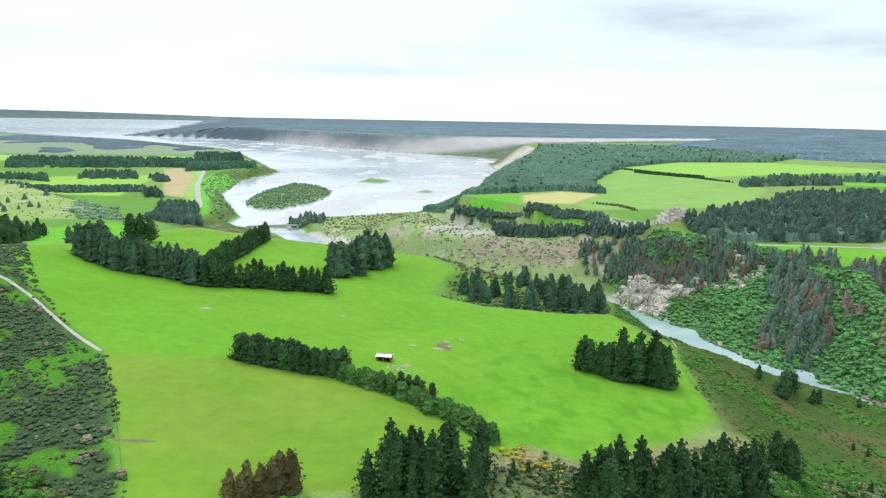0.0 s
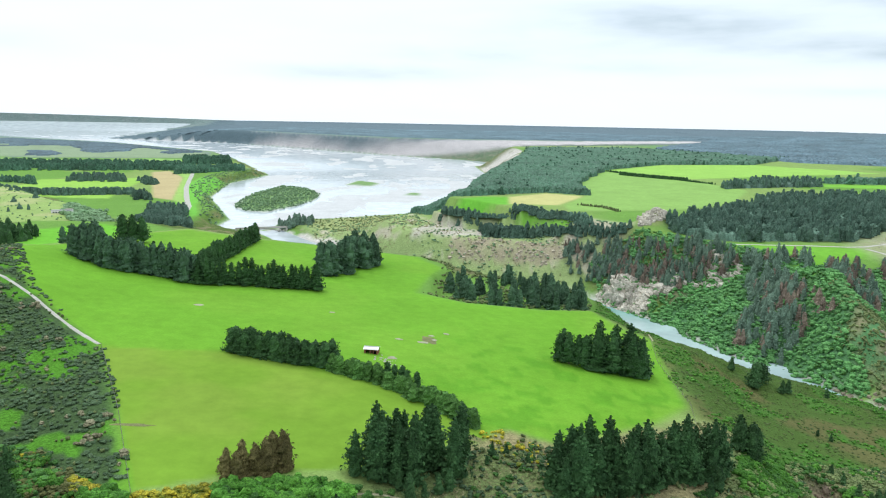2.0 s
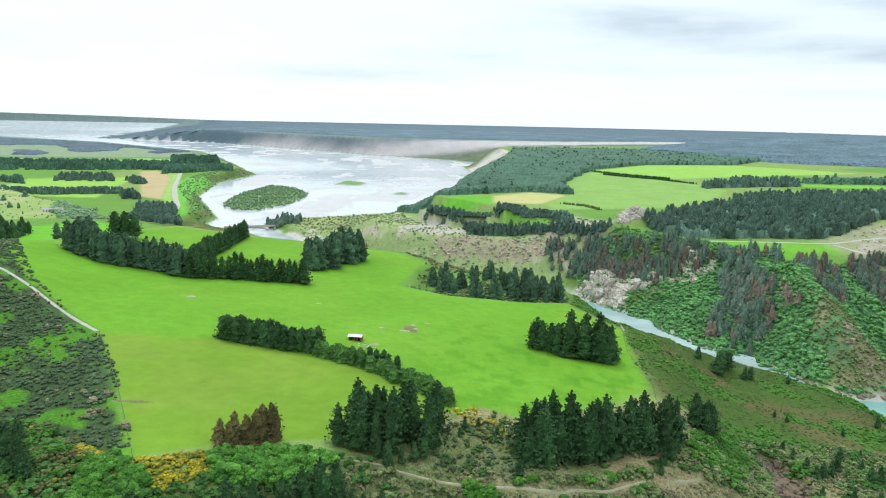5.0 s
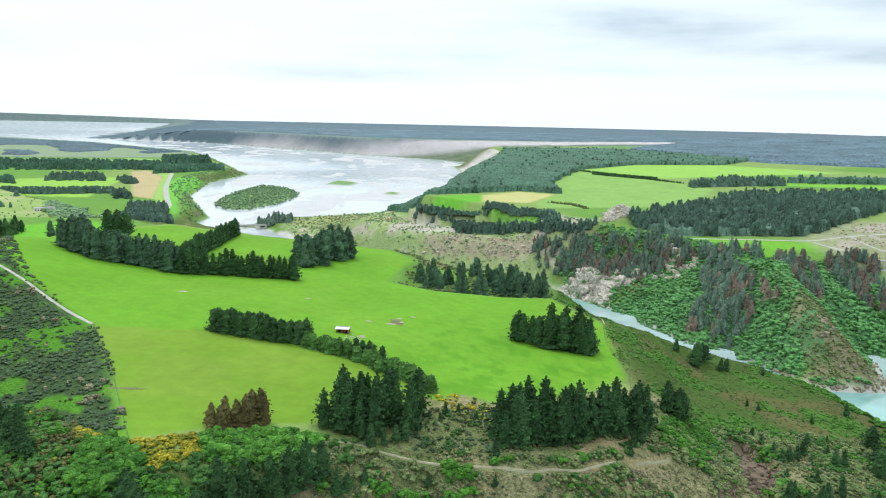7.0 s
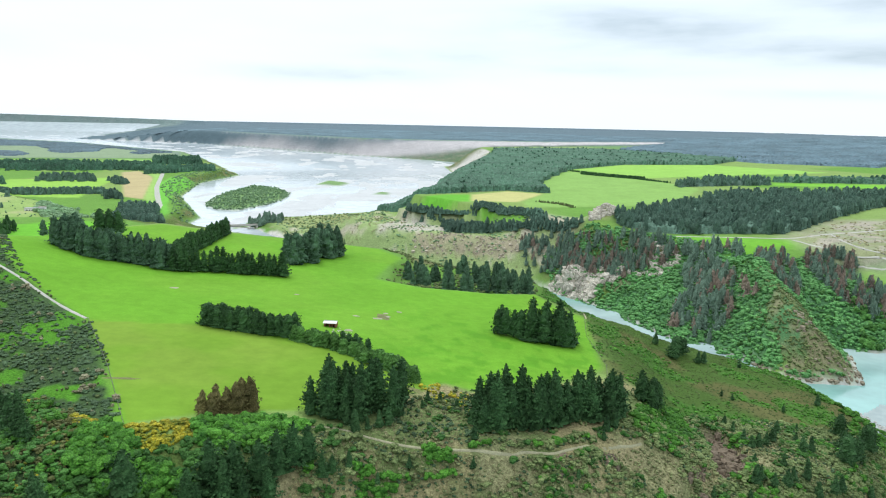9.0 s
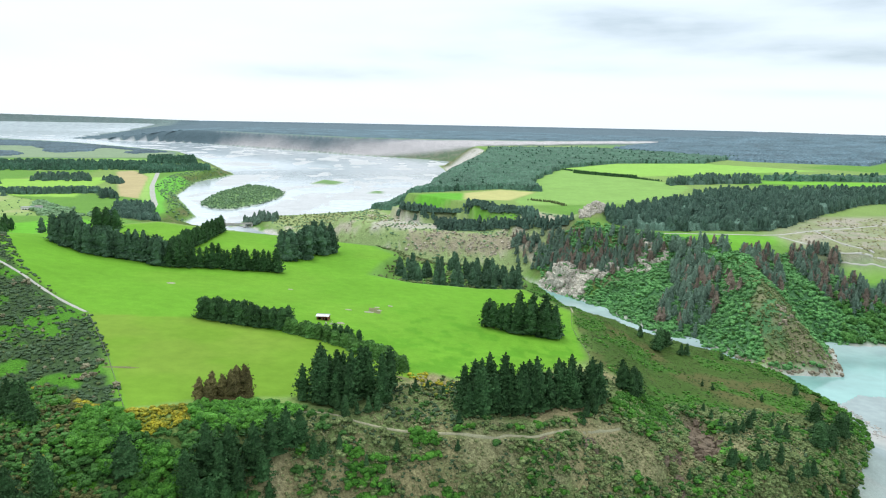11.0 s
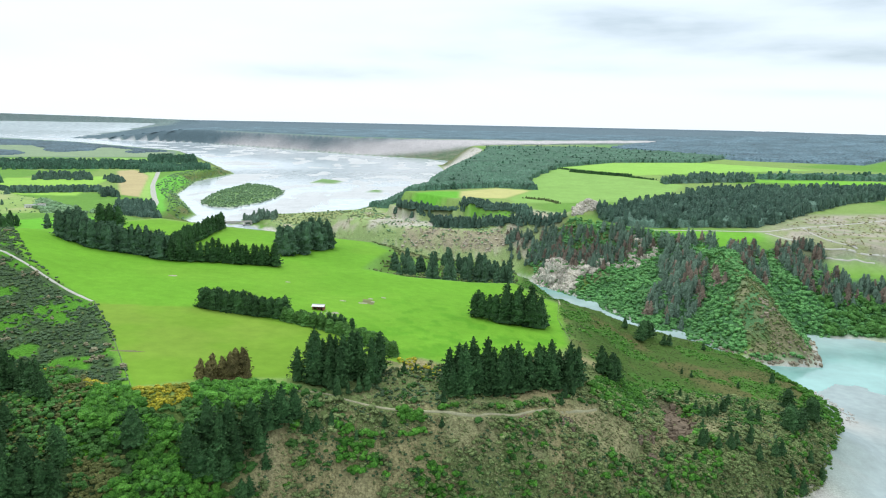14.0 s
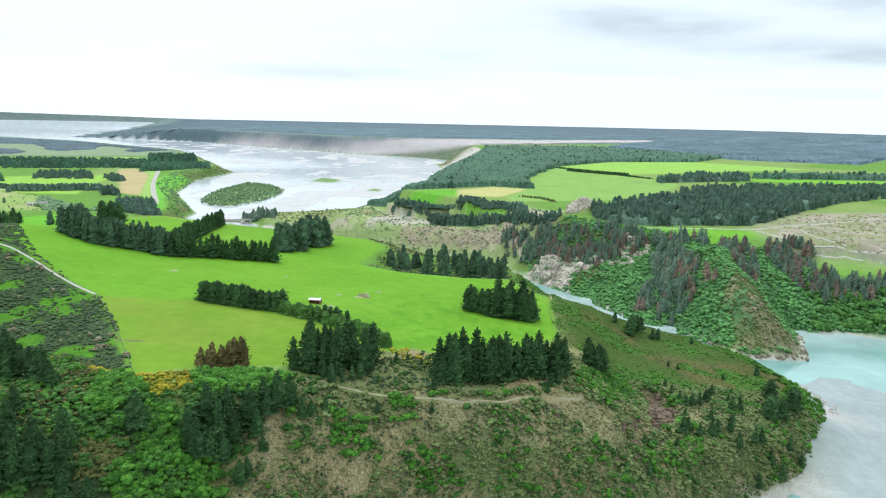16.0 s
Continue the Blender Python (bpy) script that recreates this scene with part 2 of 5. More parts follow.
def water_level(x, y):
    return -70 - 16 * smooth(500, 1150, y)


LEVELS = [(MEADOW, tilt(4.8, -0.0895, -0.038)), (BENCH, tilt(-8, 0, 0)), (HOUSE_HILL, tilt(-28, 0, 0)),
          (LOWLAND, tilt(-66, 0, 0)), (GORGE, lambda x, y: water_level(x, y) + 1.0), (BRAIDS, lambda x, y: 0 * x - 86.3),
          (PLATEAU, lambda x, y: -9 + 9 * smooth(1200, 3500, y) + 34 * smooth(3500, 8000, x + y) * smooth(1500, 3500, x) - 14 * smooth(620, 540, y) * smooth(450, 380, x)),
          (FAR_TERRACE, lambda x, y: 4 - 84 * smooth(-1450, -2450, x) * smooth(8500, 6000, y)), (BROWN_BENCH, tilt(-38, 0, 0)), (FLATS, tilt(-76, 0, 0)),
          (BLUFF, lambda x, y: -42 + 0.2 * (y - 428)), (WEST_HILLS, tilt(-25, 0, 0)),
          (SPUR, lambda x, y: -35.5 - 0.17 * (x - 150)), (ROCK_HEAD, tilt(-45, 0, 0)),
          (PINE_BENCH, tilt(-4, -0.06, -0.035))]


def true_ground(x, y):
    """Height of the ground at true places, and how much it slopes between the levels (0 on level ground)."""
    top, total, nearest = np.zeros(x.shape), np.zeros(x.shape), np.full(x.shape, 1e9)
    for poly, height in LEVELS:
        d, _ = edge_distance(x, y, poly)
        w = 1.0 / ((d * (1 + 0.8 * smooth(430, 370, y)) if poly is GORGE else d) + 0.6) ** 1.7
        top, total, nearest = top + w * height(x, y), total + w, np.minimum(nearest, d)
    z = top / total
    slope = smooth(2, 26, nearest)
    z = z + slope * 9 * (fbm(x, y, 46, 3, 4) - 0.5) - slope * 3.5 * np.abs(fbm(x, y, 24, 9, 3) - 0.5) * 2
    z = z + slope * 2.2 * (fbm(x, y, 9, 15, 2) - 0.5)
    z = z + 1.2 * (fbm(x, y, 90, 5, 3) - 0.5) + 0.25 * (fbm(x, y, 7, 6, 2) - 0.5)
    z = z + 19 * np.exp(-((x - 246) ** 2 + (y - 742) ** 2) / 18**2)                       # rocky knoll on the far rim
    z = z + 6 * np.exp(-((x + 250) ** 2 / 28**2 + (y - 400) ** 2 / 50**2))                 # rise at the meadow's west side
    z = z + 10 * np.exp(-((x + 230) ** 2 / 45**2 + (y - 300) ** 2 / 130**2))               # scrub hill in the west
    crest = line_distance(x, y, [(318, 384), (306, 412), (301, 436), (304, 466), (312, 505), (330, 548)])     # the bluff's ridge
    z = z + 9 * np.exp(-((crest / 13) ** 2)) * smooth(376, 404, y)
    for line, deep in (([(246, 457), (262, 476), (282, 488), (300, 512), (312, 545)], 7), ([(358, 456), (348, 480), (338, 505), (346, 540)], 8), ([(205, 560), (232, 580), (262, 600)], 5)):
        z = z - deep * np.exp(-((line_distance(x, y, line) / 12) ** 2))                       # gullies of the far side
    bend = line_distance(x, y, [(140, 445), (150, 480), (148, 530), (134, 600)])
    z = z - 8 * np.exp(-((bend / 24) ** 2)) * smooth(2, 14, edge_distance(x, y, MEADOW)[0])      # ground above the river bend lowered to open it to the camera's view
    for poly, deep in SLIPS:
        z = z - deep * smooth(2.5, -3.5, edge_distance(x, y, poly)[1] + 5 * (fbm(x, y, 8, 97, 3) - 0.5))   # hollows of the slips
    z = z - 4.5 * smooth(2, -5, edge_distance(x, y, GORGE)[1])                                 # the gorge's bed
    bar = smooth(2, -3, edge_distance(x, y, SILT_BAR)[1] + 7 * (fbm(x, y, 22, 17, 3) - 0.5))
    z = np.where(z < water_level(x, y), z + bar * (water_level(x, y) + 0.2 - z), z)       # silt bar in the pool
    braid = smooth(0, -30, edge_distance(x, y, BRAIDS)[1])
    z = z + braid * 1.9 * (fbm(x * 1.5, y * 0.55, 120, 21, 4) - 0.42)
    for isle in ISLES:
        z = z + 4.0 * smooth(4, -26, edge_distance(x, y, isle)[1])
    return z, slope


SLIPS = [([(150, 240), (157, 236), (161, 219), (152, 201), (138, 189), (137, 196), (143, 214)], 6.0), ([(124, 187), (137, 196), (133, 177), (121, 173), (114, 164), (108, 162)], 4.0),
         ([(81, 174), (99, 186), (115, 188), (112, 170), (100, 171)], 2.5), ([(0, 140), (9, 142), (19, 137), (0, 132)], 2.0), ([(40, 159), (51, 163), (55, 154), (46, 150), (37, 153)], 1.6)]
SILT_BAR = [(250, 249), (276, 297), (288, 330), (316, 352), (331, 344), (345, 318), (430, 292), (430, 60), (250, 100), (215, 170), (212, 196), (224, 216)]
ISLES = [[(-417, 1458), (-375, 1395), (-330, 1379), (-290, 1480), (-268, 1600), (-276, 1732), (-330, 1850), (-413, 1931), (-440, 1700), (-430, 1560)],
         [(-250, 1990), (-170, 1960), (-150, 2060), (-230, 2150)], [(-75, 1740), (-30, 1730), (-25, 1790), (-60, 1800)]]


def ground_z(x, y):
    """Height of the ground sheet at places as they are laid."""
    x, y = np.asarray(x, float), np.asarray(y, float)
    dx, dy = x - FROM[0], y - FROM[1]
    r = np.hypot(dx, dy) + 1e-6
    k = true_r(r) / r
    z, _ = true_ground(FROM[0] + dx * k, FROM[1] + dy * k)
    return 100 + (z - 100) / k


def laid(x, y):
    """True places to places as they are laid, and their scale."""
    x, y = np.asarray(x, float), np.asarray(y, float)
    dx, dy = x - FROM[0], y - FROM[1]
    r = np.hypot(dx, dy) + 1e-6
    k = near_r(r) / r
    return FROM[0] + dx * k, FROM[1] + dy * k, k

# ---- ground and water ----
def mesh_object(name, verts, faces, material, parent=None, smooth_shade=False):
    me = bpy.data.meshes.new(name)
    verts, faces = np.asarray(verts, np.float32), np.asarray(faces, np.int32)
    n, k = faces.shape
    me.vertices.add(len(verts))
    me.vertices.foreach_set("co", verts.ravel())
    me.loops.add(n * k)
    me.loops.foreach_set("vertex_index", faces.ravel())
    me.polygons.add(n)
    me.polygons.foreach_set("loop_start", np.arange(0, n * k, k, dtype=np.int32))
    me.polygons.foreach_set("loop_total", np.full(n, k, np.int32))
    me.polygons.foreach_set("use_smooth", np.full(n, smooth_shade))
    me.update(calc_edges=True)
    if material:
        me.materials.append(material)
    ob = new(name, me)
    ob.parent = parent
    return ob


def polar_sheet(angles, radii):
    a, r = np.meshgrid(np.radians(angles), radii)
    x, y = FROM[0] + r * np.sin(a), FROM[1] + r * np.cos(a)
    rows, cols = a.shape
    i = np.arange(rows * cols).reshape(rows, cols)
    j = np.roll(i, -1, 1)
    faces = np.stack([i[:-1], i[1:], j[1:], j[:-1]], -1).reshape(-1, 4)[:, ::-1]
    return x.ravel(), y.ravel(), faces


FORE_FIELD = [(-73, 152), (-98, 201), (-132, 263), (-83, 272), (-37, 259), (-17, 249), (4, 230), (24, 208), (0, 194), (-20, 177), (-54, 165)]
GRASS = [(-76, 152), (-98, 201), (-132, 263), (-196, 326), (-245, 390), (-250, 470), (-235, 560), (-215, 606), (-143, 590),
         (-44, 586), (-11, 583), (10, 540), (0, 495), (-8, 434), (23, 417), (73, 420), (107, 433), (117, 389), (127, 370),
         (115, 300), (108, 258), (90, 238), (68, 222), (46, 207), (30, 216), (20, 209), (0, 194), (-20, 177), (-54, 166)]
FOREST_FLOORS = [
    [(248, 724), (262, 662), (290, 645), (412, 654), (478, 714), (545, 785), (660, 890), (800, 980), (560, 930), (441, 895), (392, 895), (300, 800)],
    [(430, 930), (588, 928), (1000, 1080), (1000, 1150), (700, 1095), (523, 1060)],
    [(-36, 1040), (12, 1015), (77, 1030), (121, 1050), (180, 1090), (245, 1060), (255, 1210), (400, 1630), (620, 1890), (905, 1960), (1180, 2300), (827, 2900), (370, 2800), (262, 2160), (200, 1990), (160, 1850), (105, 1640), (60, 1400), (45, 1250), (0, 1130)],
    [(-1500, 2700), (-900, 2850), (-1050, 3350), (-1900, 4250), (-3000, 4900), (-4200, 4600), (-2600, 2900)],
    [(890, 2900), (1100, 2100), (1400, 1950), (3000, 3600), (6500, 7500), (2500, 9000), (1500, 4000)]]
PLATEAU_FIELDS = [  # outline, colour
    ([(16, 964), (77, 1018), (114, 1016), (107, 922), (75, 932)], (0.13, 0.34, 0.035)),
    ([(114, 1016), (105, 930), (170, 925), (230, 1044), (180, 1080)], (0.42, 0.40, 0.16)),
    ([(107, 888), (135, 832), (165, 801), (161, 787), (130, 822), (115, 848)], (0.16, 0.37, 0.04)),
    ([(176, 865), (180, 930), (235, 1050), (273, 1290), (403, 1608), (437, 1616), (516, 1404), (540, 1181), (420, 960), (298, 880)], (0.21, 0.34, 0.085)),
    ([(403, 1625), (445, 1622), (530, 1420), (800, 1560), (1100, 1700), (900, 1950), (616, 1880)], (0.25, 0.42, 0.08)),
    ([(272, 640), (345, 625), (398, 617), (404, 594), (372, 592), (341, 560), (322, 552), (312, 590)], (0.15, 0.34, 0.035)),
    ([(428, 552), (480, 525), (560, 500), (560, 480), (470, 506), (415, 522)], (0.17, 0.32, 0.05)),
    ([(730, 1290), (900, 1250), (1100, 1270), (1100, 1330), (760, 1340)], (0.17, 0.38, 0.04))]
LOW_FIELDS = [
    ([(-440, 1300), (-400, 1190), (-400, 1050), (-430, 1150), (-480, 1300), (-590, 1640), (-640, 1950), (-580, 1960), (-520, 1600)], (0.15, 0.38, 0.05)),
    ([(-575, 1436), (-518, 1392), (-678, 1914), (-802, 2146), (-829, 2082)], (0.40, 0.33, 0.17)),
    ([(-518, 1392), (-470, 1320), (-585, 1654), (-715, 2100), (-780, 2120), (-678, 1914)], (0.26, 0.40, 0.10)),
    ([(-650, 1400), (-900, 1400), (-1000, 1800), (-760, 1900), (-700, 1600)], (0.25, 0.42, 0.07)),
    ([(-1100, 1500), (-1500, 1600), (-1700, 2000), (-1150, 1900)], (0.25, 0.42, 0.08)),
    ([(-1300, 2350), (-2000, 2300), (-2300, 2700), (-1300, 2600)], (0.28, 0.45, 0.10)),
    ([(-330, 560), (-400, 620), (-330, 690), (-260, 640)], (0.14, 0.36, 0.03)),
    ([(-900, 2500), (-1150, 2500), (-1100, 2750), (-850, 2700)], (0.24, 0.40, 0.10))]
BARE_BANK = [[(126, 189), (139, 196), (133, 177), (122, 172)], [(81, 173), (99, 186), (115, 188), (123, 185), (113, 169), (100, 170)], [(160, 201), (163, 215), (175, 217), (169, 205)],
             [(2, 140), (9, 142), (19, 137), (0, 133)], [(40, 158), (51, 163), (55, 154), (46, 150), (37, 153)], [(69, 160), (79, 165), (82, 159), (71, 154)],
             [(-28, 138), (-21, 145), (-17, 132), (-26, 129)]]     # straw and earth slips
RED_SCAR = [(150, 239), (157, 236), (161, 219), (152, 201), (138, 189), (138, 195), (143, 214)]
PALE_ROCK = [[(160, 640), (178, 625), (225, 610), (235, 640), (205, 665), (170, 668)]]
SCARPS = [([(-25, 863), (-11, 905), (14, 921), (71, 862), (70, 833), (22, 840)], (0.42, 0.39, 0.32)), ([(22, 829), (69, 818), (144, 779), (152, 744), (122, 748), (22, 804)], (0.30, 0.265, 0.175)),
          ([(-236, 1073), (-205, 1092), (-140, 1014), (-118, 985), (-141, 985), (-190, 1040)], (0.50, 0.46, 0.42))]
TRACKS = [  # name, half width, line
    ("farm_track", 1.0, [(-133, 264), (-150, 279), (-170, 298), (-188, 315), (-222, 340), (-262, 356)]),
    ("lip_path", 0.42, [(-40, 157), (-10, 163), (14, 158), (36, 158.5), (66, 163), (86, 176), (104, 186)]),
    ("plateau_road", 2.0, [(262, 650), (278, 632), (345, 629), (400, 624), (462, 659), (532, 686), (630, 739), (760, 800)]),
    ("sheep_track", 0.6, [(128, 366), (131, 385), (134, 400), (137, 432)]),
    ("lowland_road", 6.0, [(-434, 1200), (-440, 1260), (-510, 1450), (-581, 1654), (-725, 2135)]),
    ("logging_track", 1.5, [(400, 619), (410, 594), (431, 571), (456, 549), (489, 538), (560, 520)]),
    ("logging_track", 1.2, [(467, 664), (452, 620), (444, 584), (460, 552)]),
    ("logging_track", 1.1, [(424, 560), (450, 537), (481, 526), (560, 500)])]


def blend(col, mask, rgb):
    return col * (1 - mask[:, None]) + np.array(rgb) * mask[:, None]


def cover_of(x, y, slope):
    """Base colour, with far haze mixed in, and roughness of the cover at true places."""
    col = np.tile((0.13, 0.25, 0.045), (len(x), 1))
    tuft = np.full(x.shape, 0.35)
    n1, n2, n3 = fbm(x, y, 60, 31, 4), fbm(x, y, 14, 37, 3), fbm(x, y, 260, 41, 3)
    col = blend(col, smooth(0.45, 0.62, n3) * 0.6, (0.24, 0.30, 0.10))
    # rough slopes: scrub, dry grass and bare earth
    col = blend(col, slope, (0.085, 0.125, 0.03))
    col = blend(col, slope * smooth(0.50, 0.62, n1 * 0.5 + n2 * 0.5), (0.17, 0.165, 0.080))
    tuft = tuft + slope * 0.5
    scrub_side = smooth(6, -6, x + 73 + 0.0 * y + (y - 152) * 0.53) * smooth(420, 380, y) * smooth(40, 60, y)
    col = blend(col, scrub_side, (0.078, 0.205, 0.019))
    col = blend(col, scrub_side * smooth(0.36, 0.42, fbm(x, y, 15, 51, 3)), (0.054, 0.090, 0.034))
    tuft = np.maximum(tuft, scrub_side * 0.6)
    # the dry bank below the lip, the heathy spur, the bushy gorge side
    f = smooth(10, -4, edge_distance(x, y, [(-14, 166), (20, 206), (30, 214), (46, 202), (78, 222), (112, 240), (140, 238), (172, 246), (262, 262), (230, 214), (163, 170), (110, 144), (60, 130), (0, 114), (-34, 112)])[1])
    col = blend(col, f, (0.135, 0.175, 0.062))
    col = blend(col, f * smooth(0.44, 0.54, n2 * 0.6 + n1 * 0.4), (0.27, 0.238, 0.118))
    for poly in BARE_BANK:
        col = blend(col, smooth(4, -3, edge_distance(x, y, poly)[1] + 14 * (n2 - 0.5)) * 0.6, (0.335, 0.295, 0.165))
    col = blend(col, smooth(3, -2, edge_distance(x, y, RED_SCAR)[1] + 6 * (n2 - 0.5)), (0.20, 0.158, 0.112))
    tuft = np.maximum(tuft, f * 0.8)
    f = smooth(12, -8, edge_distance(x, y, [(112, 250), (128, 370), (110, 436), (122, 470), (150, 606), (184, 534), (206, 492), (236, 430), (284, 370), (284, 300), (258, 262), (205, 246), (150, 244)])[1])
    col = blend(col, f, (0.062, 0.108, 0.023))
    col = blend(col, f * smooth(0.50, 0.58, fbm(x, y, 42, 91, 4)) * 0.85, (0.108, 0.104, 0.040))
    col = blend(col, f * smooth(0.54, 0.60, fbm(x, y, 26, 92, 4)) * 0.9, (0.065, 0.148, 0.026))
    f = smooth(14, -10, edge_distance(x, y, [(196, 582), (225, 483), (268, 420), (322, 384), (400, 450), (520, 410), (540, 500), (430, 560), (350, 552), (300, 600), (235, 600)])[1])
    col = blend(col, f * 0.9, (0.085, 0.19, 0.080))
    f = smooth(6, -6, edge_distance(x, y, [(278, 392), (322, 386), (338, 428), (330, 470), (312, 480), (292, 450)])[1])
    col = blend(col, f * smooth(0.36, 0.5, n2), (0.21, 0.20, 0.11))
    # brown terraces across the gorge, base colours raised for the haze over them
    f = smooth(20, -10, edge_distance(x, y, [(150, 700), (90, 742), (20, 782), (-70, 872), (-160, 1010), (-225, 1190), (-60, 1300), (-40, 1180), (0, 940), (90, 890), (150, 830), (215, 745)])[1])
    col = blend(col, f, (0.25, 0.32, 0.125))
    col = blend(col, f * smooth(0.50, 0.60, n1 * 0.5 + n2 * 0.5), (0.40, 0.37, 0.27))
    for poly, rgb in SCARPS:
        f = smooth(5, -4, edge_distance(x, y, poly)[1] + 20 * (n2 - 0.5))
        col, tuft = blend(col, f * (0.6 + 0.4 * smooth(0.4, 0.5, fbm(x, y, 9, 98, 3))), rgb), np.maximum(tuft, f * 0.8)
    f = smooth(40, -40, edge_distance(x, y, [(-400, 720), (-620, 820), (-1000, 1040), (-1400, 1350), (-760, 1330), (-520, 1080), (-420, 850)])[1])
    col = blend(col, f, (0.24, 0.33, 0.10))
    col = blend(col, f * smooth(0.5, 0.6, n1), (0.31, 0.345, 0.145))
    f = smooth(10, -20, edge_distance(x, y, FLATS)[1])
    col = blend(col, f, (0.26, 0.30, 0.12))
    # forest floors, the far ones blued in base colour for haze
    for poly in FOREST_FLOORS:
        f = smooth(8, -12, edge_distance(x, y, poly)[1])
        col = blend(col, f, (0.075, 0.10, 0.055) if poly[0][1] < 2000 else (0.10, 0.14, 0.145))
    f = smooth(0.1, 0.5, slope) * smooth(1880, 1980, y) * smooth(2900, 2700, y) * smooth(380, 340, x) * smooth(60, 120, x)
    col = blend(col, f * smooth(0.3, 0.45, n1), (0.46, 0.43, 0.38))
    m = smooth(3, -3, edge_distance(x, y, GRASS)[1])
    col = blend(col, m, (0.132, 0.292, 0.022))
    col = blend(col, m * smooth(0.42, 0.66, n1) * 0.35, (0.170, 0.305, 0.032))
    col = blend(col, m * smooth(0.56, 0.64, fbm(x, y, 8, 99, 3)) * smooth(-20, 30, x) * smooth(380, 300, y) * 0.45, (0.070, 0.215, 0.012))
    tuft = tuft * (1 - m) + 0.16 * m
    f = smooth(1.2, -1.2, edge_distance(x, y, FORE_FIELD)[1])
    col = blend(col, f, (0.150, 0.262, 0.025))
    col = blend(col, f * smooth(0.45, 0.6, n1) * 0.5, (0.185, 0.262, 0.038))
    tuft = tuft * (1 - f) + 0.05 * f
    for poly, rgb in PLATEAU_FIELDS + LOW_FIELDS:
        f = smooth(5, -5, edge_distance(x, y, poly)[1])
        col, tuft = blend(col, f, rgb), tuft * (1 - f) + 0.08 * f
    # clear-felled slope, gravel beds, rock faces
    f = smooth(30, -10, edge_distance(x, y, [(410, 628), (470, 690), (540, 760), (660, 775), (900, 830), (900, 560), (560, 520), (484, 535), (452, 545), (428, 568), (412, 596)])[1])
    col = blend(col, f * (0.65 + 0.35 * smooth(0.35, 0.55, n2)), (0.33, 0.30, 0.23))
    col = blend(col, f * smooth(0.52, 0.6, fbm(x, y, 22, 43, 3)), (0.24, 0.26, 0.13))
    tuft = np.maximum(tuft, f * 0.6)
    bed = np.maximum(smooth(8, -4, edge_distance(x, y, BRAIDS)[1]), smooth(2, -3, edge_distance(x, y, GORGE)[1]))
    isle = np.max([smooth(4, -14, edge_distance(x, y, p)[1]) for p in ISLES], 0)
    col = blend(col, bed, (0.47, 0.47, 0.46))
    col = blend(col, isle, (0.17, 0.27, 0.10))
    tuft = np.maximum(tuft * (1 - bed * 0.85), isle * 0.6)
    f = smooth(2, -3, edge_distance(x, y, SILT_BAR)[1])
    col, tuft = blend(col, f, (0.30, 0.345, 0.335)), tuft * (1 - f)
    # haze that grows with distance, blended into the ground's base colour
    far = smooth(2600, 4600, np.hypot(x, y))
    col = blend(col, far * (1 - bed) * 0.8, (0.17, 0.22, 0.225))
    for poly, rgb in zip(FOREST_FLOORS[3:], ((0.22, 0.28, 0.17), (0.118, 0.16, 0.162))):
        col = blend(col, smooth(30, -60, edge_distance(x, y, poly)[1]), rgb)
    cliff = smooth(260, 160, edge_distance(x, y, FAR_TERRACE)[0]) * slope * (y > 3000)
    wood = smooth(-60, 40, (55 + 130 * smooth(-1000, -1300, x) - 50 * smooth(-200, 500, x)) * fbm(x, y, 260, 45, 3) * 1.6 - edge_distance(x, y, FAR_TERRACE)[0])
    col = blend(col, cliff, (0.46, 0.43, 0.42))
    # wooded cliff and terrace top, haze blue in their base colour
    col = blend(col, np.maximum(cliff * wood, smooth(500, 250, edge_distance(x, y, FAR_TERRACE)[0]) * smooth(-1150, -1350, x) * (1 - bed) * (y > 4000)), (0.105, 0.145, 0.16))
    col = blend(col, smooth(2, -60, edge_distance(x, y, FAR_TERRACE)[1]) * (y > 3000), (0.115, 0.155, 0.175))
    for p in PALE_ROCK:
        f = smooth(8, -6, edge_distance(x, y, p)[1] + 14 * (n2 - 0.5))
        col = blend(col, f, (0.46, 0.40, 0.32))
    wash = smooth(8, 0, edge_distance(x, y, GORGE)[0]) * smooth(0.40, 0.55, n2 + 0.1)
    col = blend(col, wash * (1 - bed), (0.45, 0.43, 0.39))
    f = smooth(26, 8, np.hypot(x - 246, y - 742)) * smooth(0.3, 0.5, n2)
    col = blend(col, f, (0.34, 0.25, 0.17))
    return col, tuft


ANGLES = np.concatenate([np.arange(-36.5, 38.5, 0.165), np.arange(39, 323, 4.0)])
RADII = np.concatenate([[0.5], np.arange(20, 150, 10), 150 * 1.0108 ** np.arange(0, 278), 2990 * 1.005 ** np.arange(0, 93)])
RADII = RADII[RADII < 4745]
gx, gy, gfaces = polar_sheet(ANGLES, RADII)
gd = np.hypot(gx - FROM[0], gy - FROM[1]) + 1e-6
gk = true_r(gd) / gd
tx, ty = FROM[0] + (gx - FROM[0]) * gk, FROM[1] + (gy - FROM[1]) * gk
gz, gslope = true_ground(tx, ty)
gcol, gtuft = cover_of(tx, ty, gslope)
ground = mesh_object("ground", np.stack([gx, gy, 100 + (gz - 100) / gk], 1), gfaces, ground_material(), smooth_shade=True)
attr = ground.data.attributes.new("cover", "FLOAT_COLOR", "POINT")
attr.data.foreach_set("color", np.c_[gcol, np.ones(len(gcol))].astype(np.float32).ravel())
attr = ground.data.attributes.new("tuft", "FLOAT", "POINT")
attr.data.foreach_set("value", gtuft.astype(np.float32))
tagged(ground, "green river terraces, scrub slopes and pale gravel bed", "ground", kind="structure")

